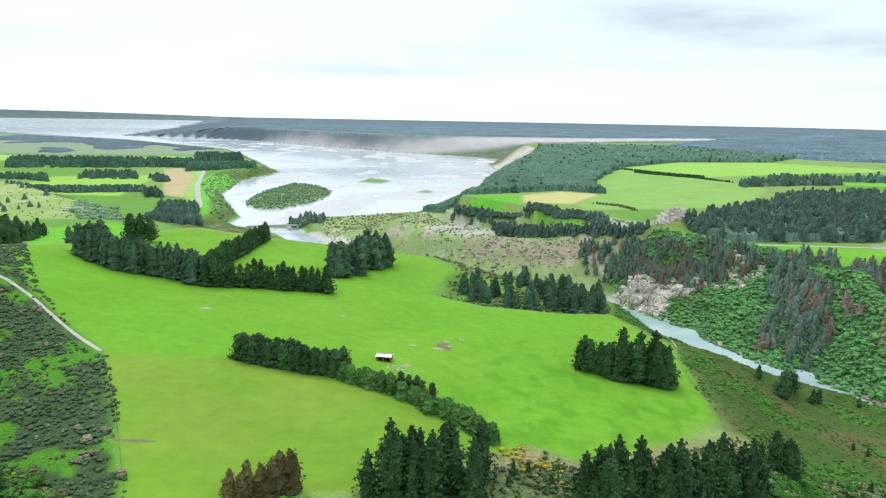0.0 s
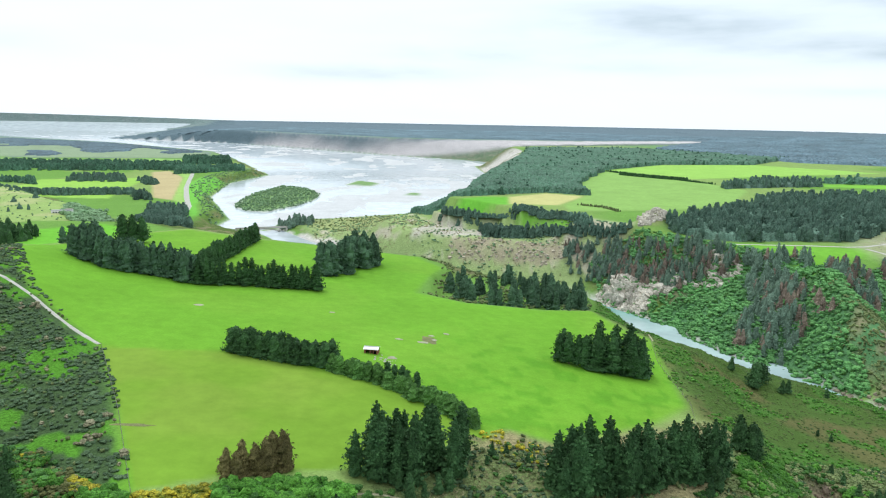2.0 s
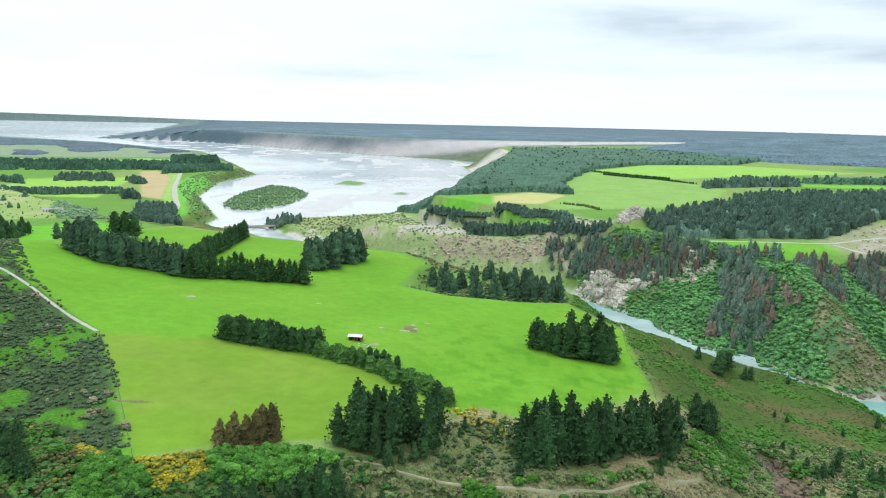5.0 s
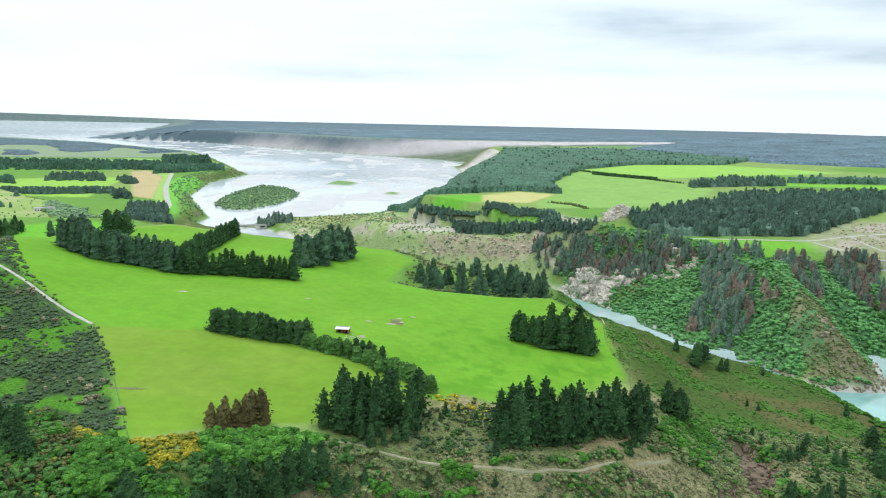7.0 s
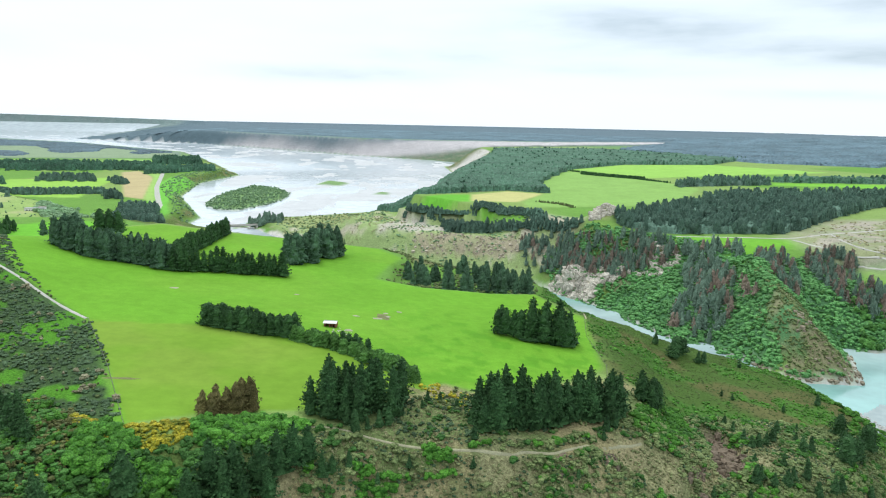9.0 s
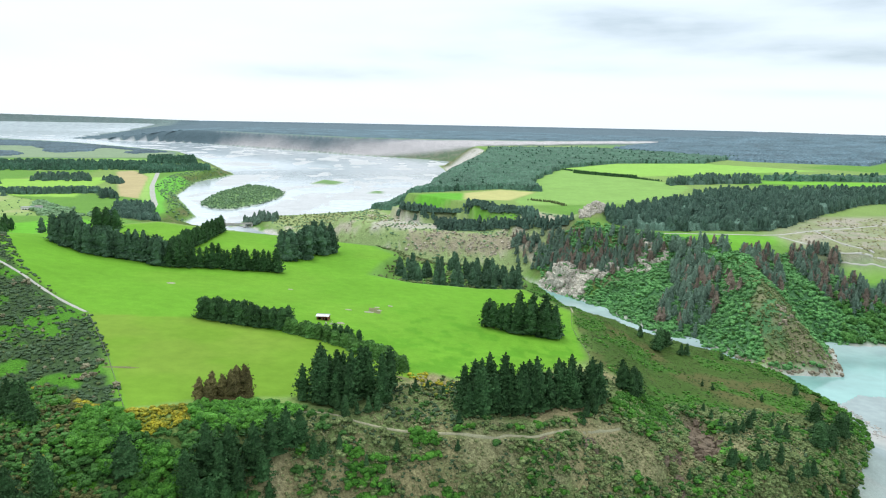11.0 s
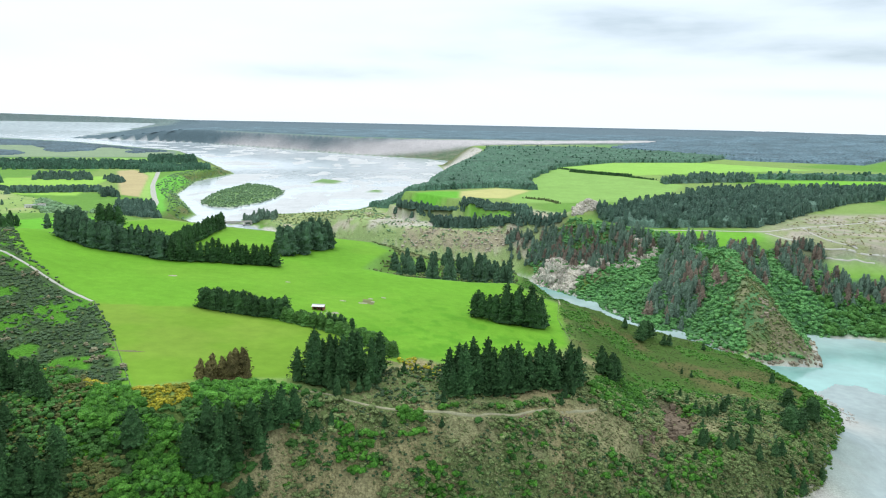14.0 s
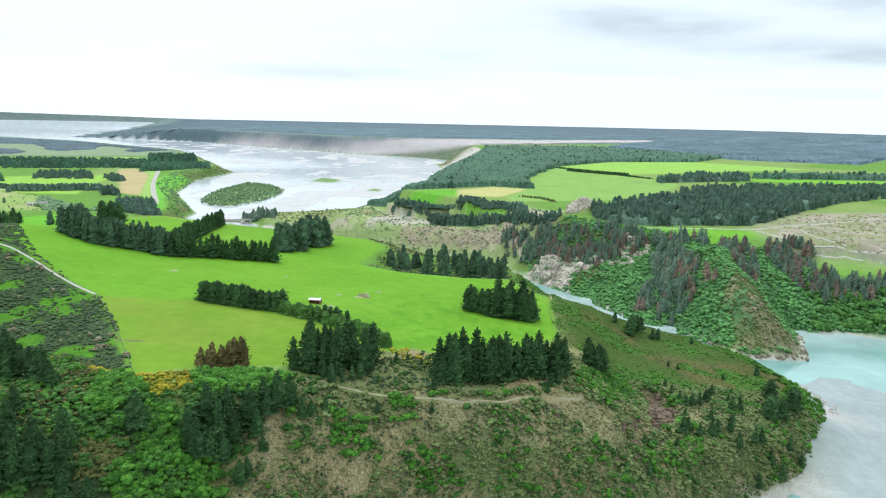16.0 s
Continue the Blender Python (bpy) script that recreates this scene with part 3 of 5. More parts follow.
wx, wy, wfaces = polar_sheet(np.concatenate([np.arange(-40, 44, 1.0), np.arange(44, 320, 6.0)]),
                             np.concatenate([[0.5], 40 * 1.05 ** np.arange(0, 99)]))
wd = np.hypot(wx - FROM[0], wy - FROM[1]) + 1e-6
wk = true_r(wd) / wd
wz = water_level(FROM[0] + (wx - FROM[0]) * wk, FROM[1] + (wy - FROM[1]) * wk)
water = mesh_object("water", np.stack([wx, wy, 100 + (wz - 100) / wk], 1), wfaces, water_material("glacial_water"), smooth_shade=True)
milky = (0.6 * smooth(390, 450, wy) * smooth(610, 560, wy) + smooth(690, 1150, wy))[:, None]      # rapids in the narrows, clear at the bend
wcol = np.array((0.215, 0.375, 0.335)) * (1 - milky) + np.array((0.48, 0.52, 0.53)) * milky
attr = water.data.attributes.new("cover", "FLOAT_COLOR", "POINT")
attr.data.foreach_set("color", np.c_[wcol, np.ones(len(wcol))].astype(np.float32).ravel())
tagged(water, "milky turquoise river water", "river", kind="structure")

# ---- foliage ----
rng = np.random.default_rng(7)


def unit(v):
    return v / (np.linalg.norm(v, axis=-1, keepdims=True) + 1e-9)


def blades(points, ways, size, per, g, width=0.5):
    """Leafy sprays: per small rhombs at each point, lying over the crown and lifting at the tip."""
    p, w = np.repeat(points, per, 0), np.repeat(unit(ways), per, 0)
    w = unit(w + g.normal(0, 0.42, w.shape))
    t = unit(np.cross(w, g.normal(0, 1, w.shape)))
    side = np.cross(w, t)
    s = np.repeat(np.broadcast_to(size, len(points)), per)[:, None] * g.uniform(0.65, 1.35, (len(p), 1))
    v = np.stack([p - t * s * 0.7 - w * s * 0.15, p + side * s * width, p + t * s * 0.8 + w * s * 0.3, p - side * s * width], 1)
    i = np.arange(len(p))[:, None] * 4
    return v.reshape(-1, 3), np.stack([i + (0, 1, 2), i + (0, 2, 3)], 1).reshape(-1, 3)


def core(rings, sides, g, rough=0.14):
    """A rough closed body of revolution inside a crown, from rows of (height, radius)."""
    v = []
    for z, r in rings:
        a = np.arange(sides) * 2 * np.pi / sides + g.uniform(0, 0.5)
        rr = r * g.uniform(1 - rough, 1 + rough, sides)
        v.append(np.stack([rr * np.cos(a), rr * np.sin(a), z + r * g.uniform(-0.12, 0.12, sides)], 1))
    v = np.concatenate(v)
    f = []
    for k in range(len(rings) - 1):
        for i in range(sides):
            a, b, c, d = k * sides + i, k * sides + (i + 1) % sides, (k + 1) * sides + (i + 1) % sides, (k + 1) * sides + i
            f += [(a, b, c), (a, c, d)]
    top = (len(rings) - 1) * sides
    f += [(top, top + i, top + i + 1) for i in range(1, sides - 1)]
    return v, np.array(f)


LUMPS = {}


def lump(fine, g, rough):
    """A knobbly ball of unit radius: 20 or 80 faces."""
    if fine not in LUMPS:
        bm = bmesh.new()
        bmesh.ops.create_icosphere(bm, subdivisions=2 if fine else 1, radius=1.0)
        LUMPS[fine] = np.array([v.co[:] for v in bm.verts]), np.array([[v.index for v in f.verts] for f in bm.faces])
        bm.free()
    v, f = LUMPS[fine]
    return v * g.uniform(1 - rough, 1 + rough, (len(v), 1)), f


def join(*pieces):
    vs, fs, n = [], [], 0
    for v, f in pieces:
        vs.append(v)
        fs.append(f + n)
        n += len(v)
    return np.concatenate(vs), np.concatenate(fs)


def pine_form(seed, slim=0.2, sprays=250, per=2, low=0.1, spray=0.062, blunt=0.75, sides=7, rings=6, heart=0.72):
    """Crown of a conifer one metre tall: whorls of upturned sprays round a dark heart."""
    g = np.random.default_rng(seed)
    f = np.sort(low + (1 - low) * g.beta(1.0, 1.25, sprays))
    whorl = 0.12 * np.sin(f * 46 + seed) + g.normal(0, 0.1, sprays)
    a = g.uniform(0, 2 * np.pi, sprays)
    lobes = 1 + 0.26 * np.sin(a * 3 + f * 11 + seed) + 0.20 * np.sin(a * 2 - f * 19 + seed * 2)
    reach = slim * ((1 - f) ** blunt * 1.05 + 0.03) * np.clip((f - low) / 0.1 + 0.55, 0, 1) * lobes * (1 + whorl)
    rho = reach * g.uniform(0.7, 1.08, sprays)
    lift = np.zeros(sprays)
    if sprays >= 400:      # near trees: tiers of single boughs with gaps between them
        n = sprays // 15
        bough = g.integers(0, n, sprays)
        bf, ba = np.sort(low + (1 - low) * g.beta(1.05, 0.95, n)), (np.arange(n) * 2.4 + g.uniform(0, 1.1, n)) % (2 * np.pi)
        bl = slim * ((1 - bf) ** blunt * 1.12 + 0.04) * np.clip((bf - low) / 0.1 + 0.6, 0, 1) * g.uniform(0.7, 1.14, n)
        s = g.uniform(0.12, 1.02, sprays) ** 0.8
        f, rho, a = bf[bough], bl[bough] * s, ba[bough] + g.normal(0, 0.30, sprays) * (1.3 - 0.6 * s)
        lift = 0.055 * (s - 0.5) * g.uniform(0.2, 1.6, n)[bough] + g.normal(0, 0.010, sprays)
        tip = f + lift > 0.97
        rho[tip] *= 0.3
    out = np.stack([np.cos(a), np.sin(a), np.zeros(sprays)], 1)
    pts = out * rho[:, None] + np.array([0, 0, 1]) * np.minimum(f + lift, 1.0)[:, None]
    ways = out + np.array([0, 0, 1]) * g.uniform(0.2, 1.0, (sprays, 1))
    size = spray * (1.25 - 0.7 * f)
    parts = [blades(pts, ways, size, per, g)]
    zs = np.linspace(low + 0.02, 0.95, rings)
    parts.append(core([(z, slim * heart * ((1 - z) ** blunt + 0.02) * g.uniform(0.75, 1.15)) for z in zs], sides, g, 0.32))
    return join(*parts)


def dome_form(seed, lumps=7, sprays=16, spray=0.1, flat=0.8, spread_r=0.5, fine=False, rough=0.3):
    """Crown of a broadleaf or a bush about one metre wide and high: knobbly leafy heads of different sizes, with loose sprays on them."""
    g = np.random.default_rng(seed)
    parts = []
    for k in range(lumps):
        a, r = g.uniform(0, 6.28), spread_r * np.sqrt(g.uniform(0.1, 1)) * (k > 0)
        c = np.array([r * np.cos(a), r * np.sin(a), g.uniform(0.22, 0.58) * flat + (0.15 if k == 0 else 0)])
        rad = g.uniform(0.2, 0.36) if lumps > 1 else 0.4
        v, f = lump(fine, g, rough)
        parts.append((c + v * rad * (1, 1, 0.9), f))
        if sprays:
            n = unit(g.normal(0, 1, (sprays, 3)) + np.array([0, 0, 0.6]))
            parts.append(blades(c + n * rad * g.uniform(0.92, 1.15, (sprays, 1)), n, spray, 1, g, 0.5))
    return join(*parts)


def trunk_form(seed, height, thick, sides=7, limbs=5, crown_low=0.12):
    """A tapered, slightly bent stem with limbs, one metre tall overall."""
    g = np.random.default_rng(seed)
    parts = []

    def tube(a, b, ra, rb):
        a, b = np.array(a, float), np.array(b, float)
        d = unit(b - a)
        s = unit(np.cross(d, (0.3, 1, 0.2)))
        u = np.cross(d, s)
        t = np.arange(sides) * 2 * np.pi / sides
        ring = np.cos(t)[:, None] * s + np.sin(t)[:, None] * u
        v = np.concatenate([a + ring * ra, b + ring * rb])
        f = []
        for i in range(sides):
            j = (i + 1) % sides
            f += [(i, j, sides + j), (i, sides + j, sides + i)]
        f += [(sides, sides + i, sides + i + 1) for i in range(1, sides - 1)]
        parts.append((v, np.array(f)))
    pts = [np.array([0, 0, -0.04])]
    for z in np.linspace(0.3, height, 3):
        pts.append(np.array([g.normal(0, 0.006), g.normal(0, 0.006), z]))
    r = np.linspace(thick, thick * 0.2, len(pts))
    r[0] *= 1.25
    for k in range(len(pts) - 1):
        tube(pts[k], pts[k + 1], r[k], r[k + 1])
    for k in range(limbs):
        z, a = g.uniform(crown_low, height * 0.8), g.uniform(0, 6.28)
        n = 0.09 * (1.1 - z)
        tube((0, 0, z), (n * np.cos(a), n * np.sin(a), z + 0.05), thick * 0.35, thick * 0.1)
    return join(*parts)


PINE = leafy("pine_needles", (0.019, 0.050, 0.017), (0.054, 0.116, 0.037))
# pine green made paler, putting the haze over mid-distance rows into the colour
HAZED_PINE = leafy("haze_paled_needles", (0.036, 0.076, 0.043), (0.080, 0.145, 0.076))
PINE_WARM = leafy("young_pine_needles", (0.026, 0.062, 0.022), (0.064, 0.128, 0.042))
CYPRESS = leafy("clipped_hedge_leaves", (0.038, 0.102, 0.021), (0.096, 0.195, 0.045))
RUST = leafy("browning_conifer_needles", (0.078, 0.072, 0.026), (0.158, 0.134, 0.050))
DEAD = leafy("dying_pine_needles", (0.140, 0.115, 0.090), (0.235, 0.180, 0.135))
# grey-green needles, their base also lifted for the haze across the gorge
GREY = leafy("thin_grey_green_needles", (0.085, 0.140, 0.100), (0.165, 0.236, 0.166))
# belt pines: base colour lifted and blued in place of haze
HAZED_BELT = leafy("hazed_belt_needles", (0.055, 0.104, 0.074), (0.105, 0.170, 0.120), 2.0, 0.9)
LUSH = leafy("broad_glossy_leaves", (0.017, 0.066, 0.008), (0.104, 0.255, 0.031), 1.0, 0.42, 0.8)
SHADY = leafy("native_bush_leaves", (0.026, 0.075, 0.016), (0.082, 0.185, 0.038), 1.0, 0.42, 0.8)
# lighter than the near bush: haze in the gorge put into this green
GORGE_LEAF = leafy("gorge_bush_leaves", (0.055, 0.145, 0.045), (0.122, 0.265, 0.080), 2.5, 0.8)
SCRUB = leafy("grey_scrub_leaves", (0.037, 0.068, 0.030), (0.080, 0.124, 0.058))
HEATH = leafy("low_heath", (0.050, 0.084, 0.018), (0.096, 0.138, 0.033), 3.0)
OLIVE = leafy("mixed_scrub_leaves", (0.066, 0.102, 0.032), (0.192, 0.228, 0.088))
GORSE = leafy("yellow_gorse_bloom", (0.060, 0.12, 0.02), (0.42, 0.34, 0.02))
PINK = leafy("dry_seeding_scrub", (0.165, 0.158, 0.085), (0.265, 0.245, 0.15))
BROWN = leafy("brown_olive_scrub_leaves", (0.058, 0.072, 0.022), (0.138, 0.142, 0.046))
SEDGE = leafy("olive_tan_undergrowth", (0.105, 0.130, 0.050), (0.235, 0.245, 0.110))
STRAW = leafy("dry_grass", (0.19, 0.18, 0.08), (0.35, 0.325, 0.175))
WILLOW = leafy("pale_willow_leaves", (0.10, 0.18, 0.085), (0.20, 0.30, 0.15), 3.0, 1.5)
# plantation pines paler and bluer than near needles: haze in the base colour
HAZED_FAR_PINE = leafy("hazed_plantation_needles", (0.042, 0.100, 0.058), (0.078, 0.152, 0.094), 9.0, 4.0, 0.3)
# farthest woods: the blue of the haze is painted into the needle colour
HAZE_BLUE_PINE = leafy("haze_blue_conifers", (0.066, 0.108, 0.128), (0.090, 0.135, 0.154), 14.0, 8.0, 0.2)
BARK = plain("pine_bark", (0.13, 0.095, 0.07), 0.95, 0.25, 0.4, 0.6)


def mesh_of(name, form, material):
    v, f = form
    ob = mesh_object(name, v, f, material)
    me = ob.data
    bpy.data.objects.remove(ob)
    return me


TREE_KINDS = {}


def tree_meshes(kind, variant):
    key = (kind, variant)
    if key not in TREE_KINDS:
        seed = 11 * variant + sum(map(ord, kind))
        low, limbs = 0.12, 5
        if kind == "pine_tree":
            form, mat = pine_form(seed, 0.29, 880, 1, 0.04, 0.042, 0.72, 9, 11, 0.62), PINE
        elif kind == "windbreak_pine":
            # needles in the haze-paled green; also planted outside the windbreaks
            form, mat = pine_form(seed, 0.29, 620, 1, 0.02, 0.05, 0.48, 8, 9, 0.7), HAZED_PINE
        elif kind == "tall_pine":
            form, mat = pine_form(seed, 0.22, 820, 1, 0.04, 0.038, 0.66, 8, 12, 0.62), PINE
        elif kind == "spreading_pine":
            form, mat = pine_form(seed, 0.34, 900, 1, 0.08, 0.044, 0.46, 9, 9, 0.62), PINE
        elif kind == "shelterbelt_tree":
            form, mat = pine_form(seed, 0.31, 760, 1, 0.03, 0.048, 0.44, 9, 9, 0.66), PINE
        elif kind == "hedge_tree":
            form, mat = pine_form(seed, 0.42, 640, 1, 0.03, 0.052, 0.42, 9, 8, 0.82), CYPRESS
        elif kind == "brown_conifer":
            form, mat = pine_form(seed, 0.25, 700, 1, 0.03, 0.034, 0.55, 9, 10, 0.8), RUST
        else:
            form, mat = pine_form(seed, 0.30, 420, 1, 0.04, 0.050, 0.6, 8, 8, 0.72), PINE_WARM
        TREE_KINDS[key] = (mesh_of("crown", form, mat), mesh_of("trunk", trunk_form(seed, 0.9, 0.017, 5, 3, low), BARK))
    return TREE_KINDS[key]


FIRST = {}


def plant(kind, x, y, h, label, category, group, wide=1.0):
    """One tree of height h standing at x, y: a thing with its trunk and its crown."""
    variant = int(rng.integers(0, 4))
    z = float(ground_z(np.array([x]), np.array([y]))[0])
    m = Matrix.LocRotScale((x, y, z - 0.05), Euler((rng.normal(0, 0.02), rng.normal(0, 0.02), rng.uniform(0, 6.28))),
                           (h * wide * rng.uniform(0.9, 1.1), h * wide * rng.uniform(0.9, 1.1), h))
    key = (kind, variant, label)
    if key in FIRST:
        ob = copy_thing(FIRST[key], Matrix.LocRotScale(m.translation, m.to_quaternion(), None))
        ob.scale = m.to_scale()
        return ob
    crown, trunk = tree_meshes(kind, variant)
    ob = new(kind)
    ob.matrix_basis = m
    for name, me in (("trunk", trunk), ("crown", crown)):
        new(name, me).parent = ob
    FIRST[key] = tagged(ob, label, category, group)
    return ob


def along(pts, step, jitter, g, rows=1, gap=3.0):
    """Places along a line, step apart, in one or more rows."""
    out = []
    for row in range(rows):
        for (ax, ay), (bx, by) in zip(pts[:-1], pts[1:]):
            n = max(1, round(math.hypot(bx - ax, by - ay) / step))
            ux, uy = (bx - ax) / (n * step), (by - ay) / (n * step)
            for k in range(n):
                s = (k + 0.5 * (row % 2)) / n
                out.append((ax + (bx - ax) * s - uy * gap * row + g.normal(0, jitter), ay + (by - ay) * s + ux * gap * row + g.normal(0, jitter)))
    return out


def inside_of(poly, n, g, keep=None):
    """n random places inside a polygon, thinned by keep(x, y)."""
    p = np.array(poly, float)
    lo, hi = p.min(0), p.max(0)
    got = np.zeros((0, 2))
    for _ in range(40):
        q = g.uniform(lo, hi, (n * 2, 2))
        ok = edge_distance(q[:, 0], q[:, 1], poly)[0] == 0
        if keep is not None:
            ok &= keep(q[:, 0], q[:, 1])
        got = np.concatenate([got, q[ok]])
        if len(got) >= n:
            break
    return got[:n]


def stuff(name, forms, places, size, material, label, category, wide=(0.9, 1.1), lift=-0.04):
    """Uncountable growth as one mesh: forms set down at true places, sized size[0]..size[1] metres."""
    if not len(places):
        return None
    g = np.random.default_rng(len(places))
    x, y, k = laid(places[:, 0], places[:, 1])
    z = ground_z(x, y)
    s = g.uniform(size[0], size[1], len(x)) * k
    w = s * g.uniform(wide[0], wide[1], len(x))
    a = g.uniform(0, 6.28, len(x))
    which = g.integers(0, len(forms), len(x))
    vs, fs, n = [], [], 0
    for i, (v, f) in enumerate(forms):
        m = which == i
        c, d = np.cos(a[m])[:, None], np.sin(a[m])[:, None]
        px = (v[:, 0] * c - v[:, 1] * d) * w[m][:, None] + x[m][:, None]
        py = (v[:, 0] * d + v[:, 1] * c) * w[m][:, None] + y[m][:, None]
        pz = (v[:, 2] + lift) * s[m][:, None] + z[m][:, None]
        vs.append(np.stack([px, py, pz], -1).reshape(-1, 3))
        fs.append((f[None] + (np.arange(m.sum()) * len(v))[:, None, None]).reshape(-1, 3) + n)
        n += len(vs[-1])
    return tagged(mesh_object(name, np.concatenate(vs), np.concatenate(fs), material), label, category, kind="stuff")


MID_PINES = [pine_form(s, 0.27, 60, 1, 0.04, 0.075, 0.46, 6, 5, 0.85) for s in (101, 102, 103)]
FAR_PINES = [pine_form(s, 0.34, 8, 1, 0.03, 0.16, 0.4, 5, 4, 0.95) for s in (111, 112, 113)]
THIN_PINES = [pine_form(s, 0.23, 96, 1, 0.04, 0.062, 0.55, 6, 6, 0.72) for s in (121, 122, 123, 124)]
BUSHES = [dome_form(s, 2, 7, 0.10, 0.8, 0.3) for s in (131, 132, 133, 134)]
LOW_BUSHES = [dome_form(s, 1, 3, 0.14, 0.6, 0.0) for s in (141, 142, 143)]
TUFTS = [dome_form(s, 1, 5, 0.13, 0.6, 0.0, False, 0.34) for s in (171, 172, 173, 174)]
CLUMPS = [dome_form(s, 4, 6, 0.09, 0.85, 0.42) for s in (181, 182, 183, 184)]
CROWNS = [dome_form(s, 1, 6, 0.10, 0.9, 0.0, False, 0.3) for s in (191, 192, 193, 194, 195)]
LEAFY = [dome_form(s, 6, 8, 0.075, 0.95, 0.46, True, 0.26) for s in (151, 152, 153, 154, 155)]
TUSSOCKS = [blades(np.random.default_rng(s).normal(0, 0.3, (5, 3)) * (1, 1, 0.2), np.random.default_rng(s + 9).normal(0, 0.8, (5, 3)) + (0, 0, 0.6), 0.7, 1, np.random.default_rng(s), 0.2)
            for s in (161, 162, 163)]

def canopy(name, poly, h, knob, material, label, gaps=0.0):
    """The closed top of a wood: one knobbly sheet of crowns over the true outline, falling to the ground at its edge."""
    p = np.array(poly, float)
    ring = np.concatenate([p + (np.roll(p, -1, 0) - p) * u for u in (0, 0.25, 0.5, 0.75)])
    lx, ly, _ = laid(ring[:, 0], ring[:, 1])
    a, r = np.degrees(np.arctan2(lx - FROM[0], ly - FROM[1])), np.hypot(lx - FROM[0], ly - FROM[1])
    angles = np.arange(max(a.min(), -37) - 0.2, min(a.max(), 38) + 0.2, 0.1)
    radii = r.min() * 0.98 * 1.0065 ** np.arange(0, int(np.log(r.max() / r.min() * 1.04) / np.log(1.0065)) + 1)
    aa, rr = np.meshgrid(np.radians(angles), radii)
    x, y = FROM[0] + rr * np.sin(aa), FROM[1] + rr * np.cos(aa)
    k = true_r(rr) / rr
    tx, ty = FROM[0] + (x - FROM[0]) * k, FROM[1] + (y - FROM[1]) * k
    tx, ty = tx.ravel(), ty.ravel()
    inside = edge_distance(tx, ty, poly)[1] + knob * 2 * (fbm(tx, ty, knob * 4, 5, 2) - 0.5) < 0
    if gaps:
        inside &= fbm(tx + 0.4 * ty, ty * 0.5, 420, 77, 3) > gaps       # clearings and fields between the woods
    rows, cols = aa.shape
    i = np.arange(rows * cols).reshape(rows, cols)
    faces = np.stack([i[:-1, :-1], i[:-1, 1:], i[1:, 1:], i[1:, :-1]], -1).reshape(-1, 4)
    faces = faces[inside[faces].all(1)]
    used, idx = np.unique(faces, return_inverse=True)
    faces = idx.reshape(-1, 4)
    count = np.bincount(faces.ravel(), minlength=len(used))
    g = np.random.default_rng(len(used))
    tx, ty, kk = tx[used], ty[used], k.ravel()[used]
    z, _ = true_ground(tx, ty)
    top = h * (0.62 + 0.5 * fbm(tx, ty, knob, 8, 2) + 0.22 * (fbm(tx, ty, knob * 9, 9, 2) - 0.5) + g.uniform(-0.22, 0.16, len(tx)))
    z = z + np.where(count < 4, -0.5, top)
    v = np.stack([x.ravel()[used], y.ravel()[used], 100 + (z - 100) / kk], 1)
    return tagged(mesh_object(name, v, faces, material, smooth_shade=False), label, "forest", kind="stuff")


# small trees of the spur: place and height
SPUR_TREES = [(172, 362, 8), (176, 342, 11), (180, 349, 12), (184, 352, 11), (188, 356, 10), (192, 343, 8), (197, 346, 8), (226, 358, 6), (243, 300, 7), (228, 257, 12), (233, 243, 14), (237, 247, 12),
              (211, 225, 14), (215, 229, 12), (220, 231, 11), (218, 238, 10), (166, 223, 6), (170, 225, 7), (175, 228, 7), (165, 229, 6), (181, 234, 7), (184, 238, 6), (189, 245, 7), (192, 227, 8), (197, 229, 8),
              (152, 191, 9), (155, 194, 7), (160, 192, 6), (166, 193, 8), (170, 196, 7), (178, 200, 8), (180, 194, 8), (188, 188, 8), (191, 201, 9), (196, 204, 8), (199, 199, 8), (204, 197, 9), (221, 210, 8), (216, 213, 7),
              (129, 169, 6), (164, 246, 5), (165, 239, 5), (212, 280, 4), (187, 286, 4), (183, 290, 3.5), (205, 255, 4), (196, 240, 5), (172, 207, 6), (183, 208, 6), (158, 205, 5), (146, 183, 5)]

# ---- trees that stand singly, in rows and in clumps ----
def plant_all(places, kind, heights, label, group, category="conifer", wide=1.0):
    for x, y in places:
        plant(kind, x, y, rng.uniform(*heights), label, category, group, wide)


# shelterbelt across the middle of the meadow, and its lower hedge
plant_all(along([(-82, 273), (-63, 268), (-49, 266), (-38, 264)], 3.4, 0.6, rng, 2, 3.2), "shelterbelt_tree", (9.5, 12.5),
          "dark green conifer in a dense shelterbelt on the meadow", "meadow shelterbelt", wide=1.3)
plant_all(along([(-37, 262), (-17, 251.5), (4, 232.5), (20, 213)], 2.7, 0.7, rng), "hedge_tree", (5.8, 8.2),
          "mid green bushy hedge tree along the field edge", "field hedge", "hedge tree", 1.15)
plant_all([(-12, 251), (-9, 249.5), (-7, 246), (-3, 244), (-15, 254)], "shelterbelt_tree", (8, 9.5), "dark rounded tree standing in the field hedge", "field hedge", "tree")
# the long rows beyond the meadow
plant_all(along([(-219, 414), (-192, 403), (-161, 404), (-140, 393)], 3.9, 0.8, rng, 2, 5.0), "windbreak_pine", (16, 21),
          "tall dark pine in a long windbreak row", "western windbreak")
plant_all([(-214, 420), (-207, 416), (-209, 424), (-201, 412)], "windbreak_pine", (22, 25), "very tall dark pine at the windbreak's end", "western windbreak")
plant_all(along([(-141, 400), (-146, 450), (-147, 500), (-150, 592)], 5.0, 0.8, rng), "shelterbelt_tree", (13, 17), "dark conifer in the slanting windbreak row", "slanting windbreak")
